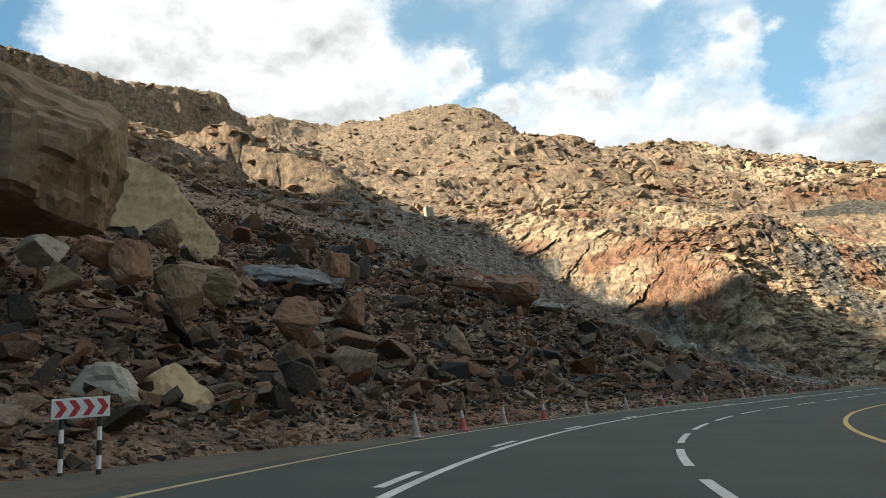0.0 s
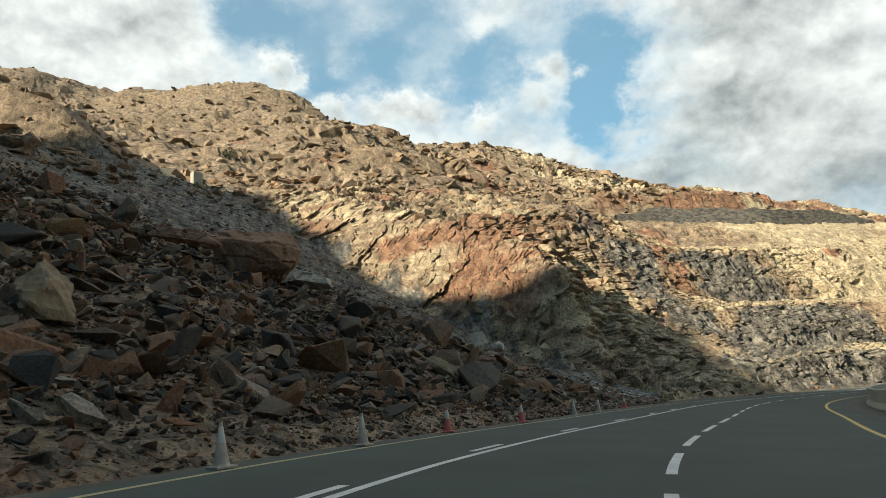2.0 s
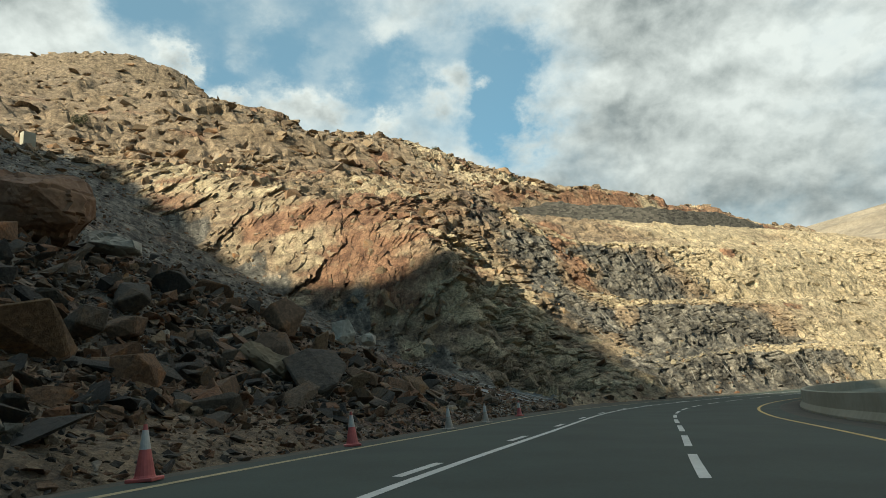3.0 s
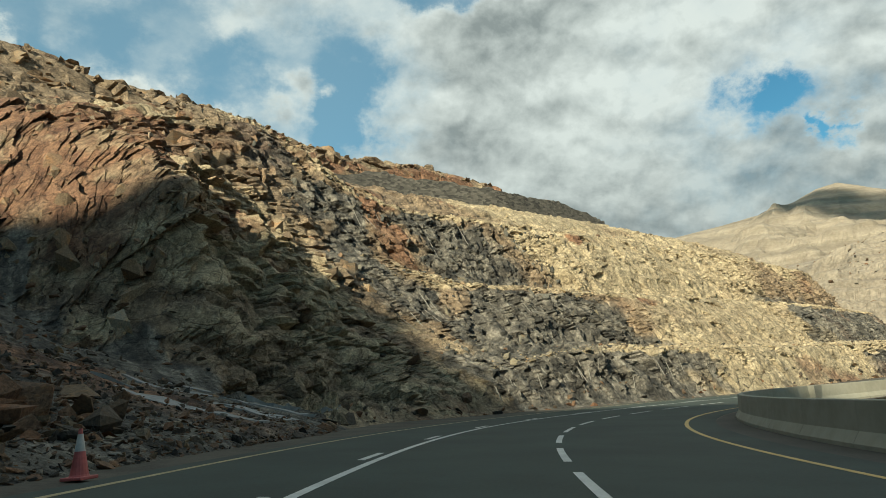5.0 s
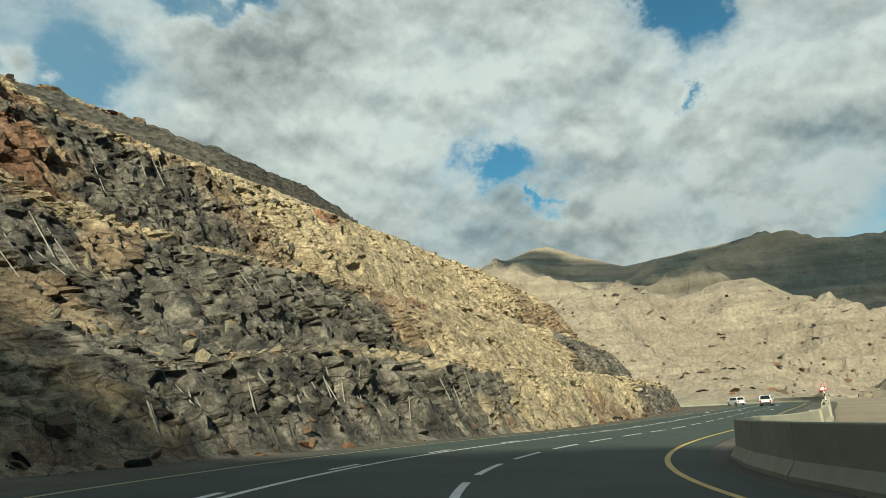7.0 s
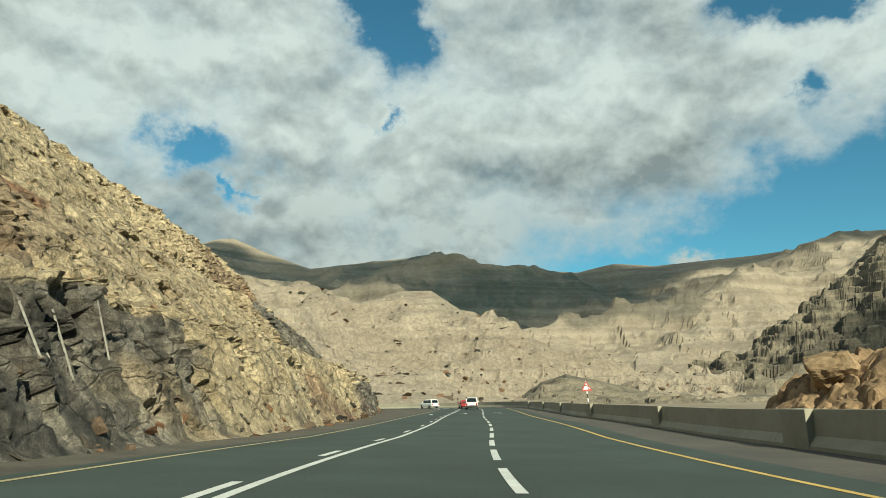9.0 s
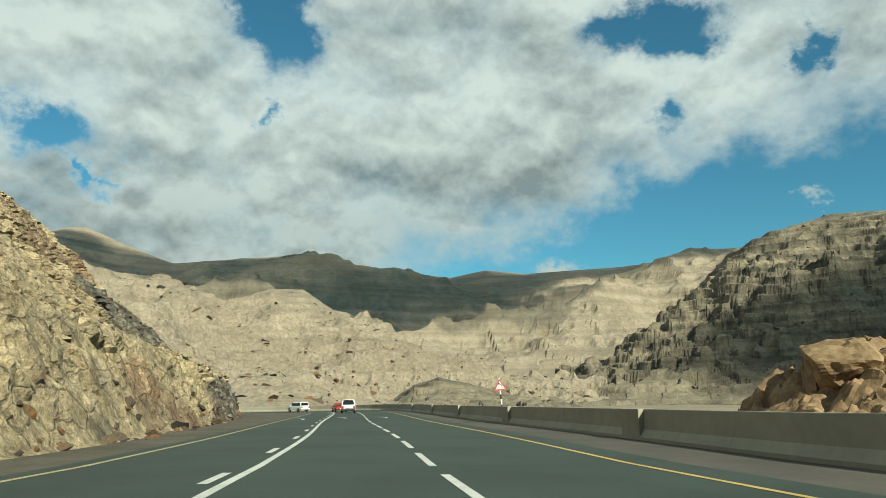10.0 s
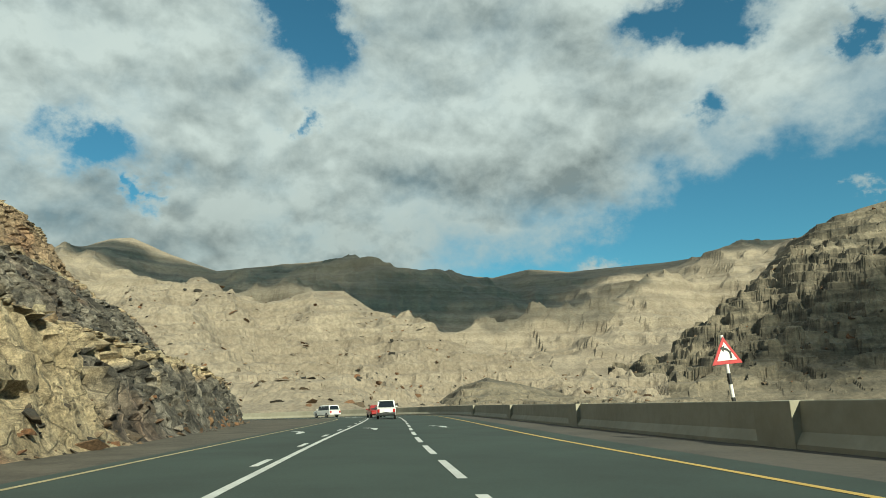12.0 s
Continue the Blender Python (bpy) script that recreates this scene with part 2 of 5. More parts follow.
CONCRETE = grainy("cast_concrete", (0.249, 0.230, 0.170), (0.325, 0.302, 0.234), 0.25, 0.85, 9.0, 0.2, 0.004, "world")
SAND = grainy("desert_ground", (0.160, 0.124, 0.083), (0.249, 0.202, 0.142), 0.06, 0.95, 16.0, 0.5, 0.1, "world")
CANYON = limestone("layered_dark_limestone", (0.050, 0.044, 0.033), (0.205, 0.168, 0.118), 9.0)
FAR_ROCK = limestone("distant_limestone", (0.172, 0.138, 0.100), (0.272, 0.224, 0.166), 16.0)


# ---- noise on arrays ----
def hashed(ix, iy, iz, seed):
    h = (ix.astype(np.int64) * 374761393 + iy.astype(np.int64) * 668265263 + iz.astype(np.int64) * 2147483647 + seed * 1274126177) & 0xFFFFFFFF
    h = ((h ^ (h >> 13)) * 1274126177) & 0xFFFFFFFF
    h = ((h ^ (h >> 17)) * 3266489917) & 0xFFFFFFFF
    h = ((h ^ (h >> 16)) * 2246822519) & 0xFFFFFFFF
    return ((h ^ (h >> 15)) & 0xFFFFFF) / float(0x1000000)


def vnoise(p, seed):
    """Smooth noise, -1 to 1, for an array of points."""
    i = np.floor(p).astype(np.int64)
    f = p - i
    w = f * f * (3 - 2 * f)
    total = 0.0
    for dx in (0, 1):
        for dy in (0, 1):
            for dz in (0, 1):
                k = (w[..., 0] if dx else 1 - w[..., 0]) * (w[..., 1] if dy else 1 - w[..., 1]) * (w[..., 2] if dz else 1 - w[..., 2])
                total = total + k * hashed(i[..., 0] + dx, i[..., 1] + dy, i[..., 2] + dz, seed)
    return total * 2 - 1


def fbm(p, seed, octaves=4, gain=0.5):
    total, size = 0.0, 1.0
    for o in range(octaves):
        total = total + size * vnoise(p * 2.03 ** o, seed + o)
        size *= gain
    return total


def ridged(p, seed, octaves=4, gain=0.5):
    total, size = 0.0, 1.0
    for o in range(octaves):
        total = total + size * (1 - 2 * np.abs(vnoise(p * 2.03 ** o, seed + o)))
        size *= gain
    return total


def blocks(p, seed):
    """Cells of broken rock: a value for each cell, 0 to 1, and the distance to the next cell's border."""
    i = np.floor(p).astype(np.int64)
    best, second, value = np.full(p.shape[:-1], 9.0), np.full(p.shape[:-1], 9.0), np.zeros(p.shape[:-1])
    for dx in (-1, 0, 1):
        for dy in (-1, 0, 1):
            for dz in (-1, 0, 1):
                c = [i[..., 0] + dx, i[..., 1] + dy, i[..., 2] + dz]
                d = sum((c[a] + hashed(*c, seed + a) - p[..., a]) ** 2 for a in range(3))
                near = d < best
                second = np.where(near, best, np.minimum(second, d))
                value = np.where(near, hashed(*c, seed + 7), value)
                best = np.where(near, d, best)
    return value, np.sqrt(second) - np.sqrt(best)


def facets(p, seed):
    """Broken rock as in blocks(), each cell with a face that leans its own way: the rise of the face and the distance to the border."""
    i = np.floor(p).astype(np.int64)
    best, second, rise = np.full(p.shape[:-1], 9.0), np.full(p.shape[:-1], 9.0), np.zeros(p.shape[:-1])
    for dx in (-1, 0, 1):
        for dy in (-1, 0, 1):
            for dz in (-1, 0, 1):
                c = [i[..., 0] + dx, i[..., 1] + dy, i[..., 2] + dz]
                lot = hashed(*c, seed)
                off = [p[..., a] - c[a] - (lot * k) % 1.0 for a, k in enumerate((1.0, 251.0, 4099.0))]
                d = sum(o * o for o in off)
                near = d < best
                lot = (lot * 61.0) % 1.0
                lean = sum(o * ((lot * k) % 1.0 - 0.5) for k, o in zip((17.0, 283.0, 5003.0), off))
                rise = np.where(near, lot - 0.5 + 1.1 * lean, rise)
                second = np.where(near, best, np.minimum(second, d))
                best = np.where(near, d, best)
    return rise, np.sqrt(second) - np.sqrt(best)


def grid_mesh(name, verts, mats, colours=None):
    """A mesh from an array of points, rows x columns x 3, with an optional colour for each point."""
    rows, cols = verts.shape[:2]
    a = np.arange(rows * cols).reshape(rows, cols)
    quads = np.stack([a[:-1, :-1], a[1:, :-1], a[1:, 1:], a[:-1, 1:]], -1).reshape(-1, 4)
    mesh = bpy.data.meshes.new(name)
    mesh.vertices.add(rows * cols)
    mesh.vertices.foreach_set("co", verts.reshape(-1).astype(np.float32))
    mesh.loops.add(quads.size)
    mesh.loops.foreach_set("vertex_index", quads.reshape(-1).astype(np.int32))
    mesh.polygons.add(len(quads))
    mesh.polygons.foreach_set("loop_start", np.arange(0, quads.size, 4, dtype=np.int32))
    mesh.update(calc_edges=True)
    for m in mats:
        mesh.materials.append(m)
    if colours is not None:
        layer = mesh.color_attributes.new("beds", "FLOAT_COLOR", "POINT")
        rgba = np.concatenate([colours.reshape(-1, 3), np.ones((rows * cols, 1))], 1)
        layer.data.foreach_set("color", rgba.reshape(-1).astype(np.float32))
    return mesh


def shade(mesh, smooth=True):
    mesh.polygons.foreach_set("use_smooth", [smooth] * len(mesh.polygons))


# ---- the road's line: distance along its middle line, bend, height and bank ----
BEND_AT = [-60, -34.7, -11.6, 11.6, 34.7, 57.8, 80.9, 104.1, 127.2, 150.3, 173.4, 196.6, 222, 236, 330]
BEND = [-0.003, -0.00303, -0.00307, 0.01695, 0.01342, -0.00279, 0.01193, 0.02392, 0.00416, -0.00286, 0.0018, -0.00074, -0.0005, -0.021, -0.021]
LEVEL_AT = [-60, -34.7, 0, 34.7, 69.4, 104.1, 138.8, 173.4, 242.8, 330]
LEVEL = [0.9, 0.79, 0.56, 0.26, -0.26, -0.76, -1.14, -1.08, -0.8, -0.6]
BANK_AT = [-60, 0, 34.7, 69.4, 104.1, 138.8, 173.4, 242.8, 330]
BANK = [4.24, 4.19, 3.6, 3.9, 2.24, 1.31, 0.71, 0.0, 0.0]
S = np.arange(-60, 320.01, 0.5)


def line_of(bends):
    turn = np.cumsum(np.interp(S, BEND_AT, bends)) * 0.5
    turn += 0.1253 - turn[120]
    x, y = np.cumsum(np.sin(turn)) * 0.5, np.cumsum(np.cos(turn)) * 0.5
    return x - x[120] - 1.791, y - y[120] + 1.523, turn


RX, RY, RT = line_of(BEND)
HX, HY, HT = line_of(BEND[:13] + [0.0, 0.0])      # the hillside's own line runs straight on where the road bends away


def level(s):
    return np.interp(s, LEVEL_AT, LEVEL)


def fall(s):
    return np.tan(np.radians(np.interp(s, BANK_AT, BANK)))


def spot(s, lat, dz=0.0):
    """A place on the road: s along the middle line, lat to its right."""
    s, lat = np.asarray(s, float), np.asarray(lat, float)
    t = np.interp(s, S, RT)
    x, y = np.interp(s, S, RX) + lat * np.cos(t), np.interp(s, S, RY) - lat * np.sin(t)
    return np.stack(np.broadcast_arrays(x, y, level(s) - lat * fall(s) + dz), -1)


def ribbon(name, s, lats, mats, dz=0.0, label="", category=""):
    """A strip along the road between the side distances lats, each a number or an array along s."""
    rows = [spot(s, l, dz) for l in lats]
    mesh = grid_mesh(name, np.stack(rows, 1), mats)
    ob = new(name, mesh)
    return tagged(ob, label, category, kind="structure")


ALONG = np.arange(-55, 300, 1.0)
ribbon("road", ALONG, [9.0, 4.0, 0.0, -3.6], [ASPHALT], 0.0, "dark grey asphalt mountain road with two climbing lanes", "road")


def base_of(s):
    """Where the foot of the left hillside stands, left of the middle line."""
    return np.interp(s, [-60, 12, 20, 40, 60, 86, 97, 107, 117, 150, 180, 201, 215, 230, 238, 246, 260], [7.2, 7.0, 5.2, 4.8, 5, 6, 8.5, 7.0, 5.8, 6.0, 7.5, 9.5, 11.5, 13.5, 17, 24, 50])


ribbon("left_verge", ALONG, [-3.6, np.minimum(-base_of(ALONG) - 1.5, -9.0)], [SHOULDER], -0.03, "sandy gravel shoulder beside the asphalt", "verge")
ribbon("right_verge", ALONG, [12.6, 9.0], [DUSTY], -0.012, "dusty dark shoulder inside the bend", "verge")

LINE_S = np.arange(-50, 300, 0.5)


def middle(s):
    return np.interp(s, [90, 115], [0.0, 0.3])


ribbon("solid_line", LINE_S, [middle(LINE_S) + 0.08, middle(LINE_S) - 0.08], [PAINT], 0.006, "solid white line between the directions", "road marking")
ribbon("edge_line", np.arange(-50, 300, 0.5), [-3.0, -3.14], [WORN_YELLOW], 0.006, "faded yellow edge line beside the verge", "road marking")
ribbon("yellow_line", np.arange(-50, 300, 0.5), [7.95, 7.8], [YELLOW], 0.006, "yellow edge line along the inner shoulder", "road marking")


def dashes(name, lat, first, period, length, label, width=0.16):
    for s0 in np.arange(first, 290, period):
        side = lat + (middle(s0) if lat < 0 else 0.0)
        ob = ribbon(name, np.linspace(s0, s0 + length, 5), [side + width / 2, side - width / 2], [PAINT], 0.007, label, "road marking")
        tagged(ob, group=label)


dashes("lane_dash", 3.7, -35.7, 5.8, 3.8, "white dash between the climbing lanes")
dashes("overtaking_dash", -0.32, -37.5, 7.5, 2.0, "white dash beside the solid line")



def lane_arrow(s0, lat):
    """A bent arrow painted along the lane."""
    bm = bmesh.new()
    outline = [(0.08, 0), (0.08, 2.4), (-0.45, 3.2), (-0.45, 3.0), (-0.9, 3.7), (-0.45, 4.2), (-0.45, 3.8), (-0.08, 3.1), (-0.08, 0)]
    face = bm.faces.new([bm.verts.new((*spot(s0 + a, lat + x, 0.008),)) for x, a in outline])
    bmesh.ops.recalc_face_normals(bm, faces=[face])
    mesh = bpy.data.meshes.new("lane_arrow")
    bm.to_mesh(mesh)
    bm.free()
    mesh.materials.append(PAINT)
    tagged(new("lane_arrow", mesh), "white bent arrow painted on the lane", "road marking", "arrows on the lanes", "structure")


for s0, lat in ((187.0, 1.9), (187.5, 5.6), (184.0, -1.6)):
    lane_arrow(s0, lat)

# ---- hillside on the outer side of the road ----
NATURAL = [(20, [(0, 0.35), (1, .6), (3, 1.6), (7.8, 3.2), (13, 6), (20, 10.2), (25, 13.5), (40, 20), (65, 34), (100, 50), (145, 72), (185, 88), (198, 106), (255, 122), (330, 126)]),
           (72, [(0, .3), (2, .8), (10, 4), (13, 6.3), (20, 9.5), (41, 20.5), (65, 34), (80, 42), (100, 51), (107, 60), (145, 78), (238, 117), (260, 135), (330, 142)]),
           (90.5, [(0, .3), (7, 2.5), (14, 5.0), (25, 10.5), (40, 19), (64, 35), (79, 43), (104, 55), (170, 90), (238, 122), (260, 147), (330, 152)])]
CUT = [(96, [(0, 0.3), (5, .8), (7, 4.5), (9.5, 9.5), (14, 16.5), (19, 21), (32, 27.5), (62, 39), (100, 57), (150, 82), (231, 121), (253, 144), (330, 148)]),
       (107, [(0, .2), (2, 3), (10, 7.6), (13.5, 12.5), (16.5, 15), (22.5, 22.5), (26.5, 29.5), (37.5, 33), (62, 43), (142, 90), (212, 123), (330, 129)]),
       (120, [(0, .1), (2.0, 4.5), (7.6, 5.5), (9.4, 8.4), (12.6, 12.0), (17.8, 13.0), (19.3, 16.4), (23.4, 22.3), (28, 23.6), (34, 26.6), (36, 28.8), (43, 31.8), (60, 37.5),
              (66, 42.5), (75, 46), (145, 88), (200, 105), (330, 110)]),
       (205, [(0, .1), (2.0, 4.5), (7.6, 5.5), (9.4, 8.4), (12.6, 12.0), (17.8, 13.0), (19.3, 16.4), (23.4, 22.3), (28, 23.6), (34, 26.6), (36, 28.8), (43, 31.8), (60, 37),
              (66, 41), (75, 43.5), (110, 59), (145, 75), (200, 92), (330, 96)])]


def hill_height(s, d):
    """Height over the road's level at s, for d metres left of the hill's foot."""
    stations = [(-60, NATURAL[0][1]), *NATURAL, *CUT, (320, CUT[-1][1])]
    out = np.zeros_like(d)
    stations = [(s0, [(-1.5, -0.5), *p]) for s0, p in stations]
    for (s0, p0), (s1, p1) in zip(stations, stations[1:]):
        w = np.clip((s - s0) / (s1 - s0), 0, 1)
        w = w * w * (3 - 2 * w)
        inside = (s >= s0) & (s < s1)
        a, b = (np.interp(d, [q[0] for q in p], [q[1] for q in p]) for p in (p0, p1))
        out = np.where(inside, a * (1 - w) + b * w, out)
    return out


def hill_points(s, d):
    t = np.interp(s, S, HT)
    lat = -(base_of(s) + d)
    x, y = np.interp(s, S, HX) + lat * np.cos(t), np.interp(s, S, HY) - lat * np.sin(t)
    z = level(s) + base_of(s) * fall(s) + hill_height(s, d)
    return np.stack([x, y, z], -1)


def smooth(x, low, high):
    t = np.clip((x - low) / (high - low), 0, 1)
    return t * t * (3 - 2 * t)


def ledge(x, y, a, b, high, wide, back):
    """A terrace that steps up behind the line from a to b, seen from the road, and dies away behind it."""
    a, b = np.array(a, float), np.array(b, float)
    along = (b - a) / np.linalg.norm(b - a)
    u = (x - a[0]) * along[0] + (y - a[1]) * along[1]
    v = -(x - a[0]) * along[1] + (y - a[1]) * along[0]
    span = np.linalg.norm(b - a)
    return high * smooth(v, 0, wide) * (1 - smooth(v, wide, back)) * smooth(u, -8, 4) * (1 - smooth(u, span - 6, span + 10))


LEDGES = [((-50, 142), (-18, 134), 8, 2, 34), ((-125, 178), (-60, 222), 19, 5, 70), ((-30, 235), (60, 232), 4, 6, 40), ((-40, 290), (40, 275), 6, 8, 50),
          ((0, 168), (60, 160), 3, 3, 25), ((86, 150), (150, 146), 3.5, 2.5, 25), ((20, 205), (95, 196), 2.5, 4, 25)]
AXIS_S = np.concatenate([np.arange(-60, -10, 1.2), np.arange(-10, 88, 0.5), np.arange(88, 176, 0.2), np.arange(176, 236, 0.3), np.arange(236, 275, 1.2)])
AXIS_D = np.concatenate([np.arange(-1.5, 0, 0.16), np.arange(0, 27, 0.09), np.arange(27, 72, 0.36), 72 + np.cumsum(np.linspace(0.5, 3.0, 150))])


def eased(z, width):
    """z averaged over a few columns, to take the corners off the benches."""
    pad = width // 2
    wide = np.pad(z, ((0, 0), (pad, pad)), mode="edge")
    total = np.cumsum(np.pad(wide, ((0, 0), (1, 0))), axis=1)
    return (total[:, width:] - total[:, :-width]) / width


def courses(high, along, thick, wide, seed):
    """Beds of rock broken into blocks: a step for each block and the depth of its joints."""
    k = np.floor(high / thick)
    f = high / thick - k
    zero = np.zeros_like(k)
    run = along / (wide * (0.6 + 0.9 * hashed(k, zero, zero, seed + 3))) + 57 * hashed(k, zero, zero, seed + 1)
    c = np.floor(run)
    g = run - c
    value = 0.45 * hashed(k, zero, zero, seed) + 0.55 * hashed(k, c, zero, seed + 2)
    joint = np.exp(-np.minimum(f, 1 - f) * thick / 0.13) * 0.6 + np.exp(-np.minimum(g, 1 - g) * wide / 0.13)
    return value - 0.5, joint


def hill_shape():
    ss, dd = np.meshgrid(AXIS_S, AXIS_D, indexing="ij")
    p = hill_points(ss, dd)
    p[..., 2] += smooth(-ss, -15, 45) * np.clip(dd - 45, 0, 200) * 0.06      # the shoulder west of the bend stands higher
    top = np.exp(-((p[..., 0] - 8) / 50) ** 2 - ((p[..., 1] - 338) / 50) ** 2)
    p[..., 2] += 20 * top                                                    # the round summit above the cut
    edge = ss + 1.2 * np.sin(dd * 0.5) + 0.8 * np.sin(dd * 1.3 + 2)
    flank = smooth(edge, 90.5, 92.5) * (1 - smooth(dd, 34 + 36 * (1 - smooth(ss, 104, 116)), 60 + 16 * (1 - smooth(ss, 104, 116))))                    # where the rock is cut
    rubble = (1 - smooth(ss, 84, 92)) * (1 - smooth(dd, 40, 60))
    wild = smooth(dd, 30 + 36 * (1 - smooth(ss, 104, 116)), 75) * smooth(ss, 88, 96) + smooth(dd, 88, 102) * (1 - smooth(ss, 88, 96))
    near = dd < 60
    p[..., 2] = np.where(near, eased(p[..., 2], 7), p[..., 2])
    for l in LEDGES:
        p[..., 2] += ledge(p[..., 0], p[..., 1], *l)
    soft = p.copy()
    soft[..., 2] = eased(eased(p[..., 2], 35), 25)
    gs, gd = np.gradient(soft, axis=0), np.gradient(soft, axis=1)
    normal = np.cross(gs, gd)
    normal /= np.linalg.norm(normal, axis=-1, keepdims=True) + 1e-9
    normal *= np.sign(normal[..., 2:3] + 1e-9)
    flat = np.linalg.norm(normal[..., :2], axis=-1, keepdims=True) + 1e-6
    out = normal[..., :2] / flat
    turn = np.interp(ss, S, HT)
    forth = np.stack([np.cos(turn), -np.sin(turn)], -1)
    steep = smooth(flat[..., 0], 0.35, 0.6)
    fade = smooth(dd, -0.6, 1.4)
    q = p @ np.array([[0.97, 0.0, 0.22], [0.0, 1.0, 0.0], [-0.22, 0.0, 0.97]])      # beds dip along the road
    bent = np.stack([vnoise(q * 0.16, 201 + a) * 2.6 + vnoise(q * 0.6, 211 + a) * 0.8 + vnoise(q * 1.7, 221 + a) * 0.25 for a in range(3)], -1)
    firm, q = q + 0.12 * bent, q + bent
    # beds lie nearly level and dip a little along the road; each is broken into blocks that stand out or fall back
    high = p[..., 2] + 0.05 * ss + 1.6 * vnoise(p * 0.045, 231) + 0.1 * bent[..., 2] + 0.05 * vnoise(p * 1.6, 233)
    high = high + 0.5 * np.sin(high * 0.8) + 0.25 * np.sin(high * 2.1 + 1)
    along = ss + 0.35 * bent[..., 0] + 0.12 * high
    c0 = courses(high, along, 3.4, 5.0, 5)[0]
    c1 = courses(high + 0.7, along + 0.3 * bent[..., 1], 1.45, 2.3, 11)[0]
    c2 = courses(high + 0.2, along + 0.25 * bent[..., 2], 0.7, 1.0, 31)[0]
    face = 1 - smooth(ss + 3 * vnoise(q * 0.1, 17), 103, 110)                  # blocky tan rock before the benches
    i0, j1 = int(np.searchsorted(AXIS_S, 86)), int(np.searchsorted(AXIS_D, 78))

    def cut_facets(at, seed):
        """facets(), worked out for the cut alone."""
        rise, rim = np.zeros(ss.shape), np.ones(ss.shape)
        rise[i0:, :j1], rim[i0:, :j1] = facets(at[i0:, :j1], seed)
        return rise, rim

    # tan rock: large upright blocks carrying smaller ones, split along the beds
    m0, n0 = cut_facets(firm * (0.16, 0.16, 0.13), 5)
    m1, n1 = cut_facets(firm * (0.42, 0.42, 0.40), 11)
    m2, _ = cut_facets(firm * (1.1, 1.1, 1.3), 31)
    stack = m0 * 1.2 + m1 * 1.15 + m2 * 0.5 + c1 * 0.5 + c2 * 0.3 - 0.3 * np.exp(-n0 * 12) - 0.3 * np.exp(-n1 * 12) + fbm(q * 1.4, 3, 4) * 0.1
    # the cut benches: ribs left by the drills run down the faces, slanting a little, between rough broken rock
    run = np.stack([(along + 0.3 * high) * 1.15, high * 0.12, dd * 0.05], -1) + 0.5 * np.stack([vnoise(q * 0.5, 43), vnoise(q * 0.3, 44), vnoise(q * 0.3, 45)], -1)
    v3, e3 = cut_facets(run, 41)
    v4, e4 = cut_facets(run * (2.6, 2.2, 2.0), 47)
    v1, _ = cut_facets(firm * (0.30, 0.30, 0.36), 51)
    v2, _ = cut_facets(firm * (0.95, 0.95, 1.0), 53)
    pocked = fbm(q * (0.42, 0.42, 0.2), 13, 5, 0.55)
    slabby = smooth(ss, 104, 112) * (1 - smooth(ss, 132, 146)) + smooth(ss, 168, 178)
    worn = v1 * 0.45 + v2 * 0.12 + v3 * 0.2 + v4 * 0.08 + pocked * 0.25 - 0.8 * smooth(pocked, 0.3, 0.6) * smooth(v1, 0.0, 0.3)
    worn = worn + slabby * (v3 * 0.65 - 0.3 * np.exp(-e3 * 9) + v4 * 0.2 - 0.12 * np.exp(-e4 * 9) + v2 * 0.2)
    push = flank * fade * (stack * face + worn * (1 - face) * (0.3 + 0.7 * steep))
    side = np.concatenate([forth, np.full(forth.shape[:-1] + (1,), 0.12)], -1)
    mixed = side * steep[..., None] + normal * (1 - steep[..., None])
    p += mixed * push[..., None]
    p[..., 2] += flank * fade * (1 - steep) * (v2 * 0.3 + v1 * 0.3) * (1 - face)
    p[..., 2] += rubble * (fbm(q * 0.25, 8, 4) * 0.5 + v2 * 0.25) * smooth(dd, 1, 8)
    w1, f1 = blocks(q * (0.07, 0.07, 0.10), 51)
    w2, _ = blocks(q * (0.25, 0.25, 0.3), 57)
    k0, h0 = courses(high, along, 4.6, 7.5, 61)
    k1, h1 = courses(high, along, 1.9, 3.4, 63)
    crag = np.zeros(ss.shape)
    jw = int(np.searchsorted(AXIS_D, 72))
    crag[:, jw:] = facets(p[:, jw:] * (0.16, 0.16, 0.11), 83)[0] + 0.4 * facets(p[:, jw:] * (0.4, 0.4, 0.3), 85)[0]
    cliff = wild * np.maximum(smooth(flat[..., 0], 0.5, 0.7), 0.6 * smooth(flat[..., 0], 0.3, 0.45) * smooth(vnoise(p * (0.03, 0.03, 0.06), 67), 0.0, 0.25))
    p[..., :2] += out * (cliff * (k0 * 2.0 + k1 * 1.2 - 0.6 * h0 - 0.3 * h1 + crag * 4.0))[..., None]
    p[..., 2] += wild * (fbm(q * 0.03, 5, 4) * 1.8 + (w1 - 0.5) * 2.2 * (1 - cliff) + (w2 - 0.5) * 1.8 * (1 - cliff) - 0.4 * np.exp(-f1 * 8))
    # which beds show where
    place, up = ss, dd
    ss = ss + 5 * vnoise(q * 0.07, 91) + 2.5 * vnoise(q * 0.3, 93)
    dd = dd + 3.5 * vnoise(q * 0.1, 95) + 1.5 * vnoise(q * 0.4, 97)
    j = vnoise(q * (0.07, 0.07, 0.2), 71)
    k = vnoise(q * (0.05, 0.05, 0.14), 77)
    face = flank * (1 - smooth(ss, 104, 112))
    tone = flank * face * (0.35 * c0 + 0.45 * c1 + 0.35 * c2)
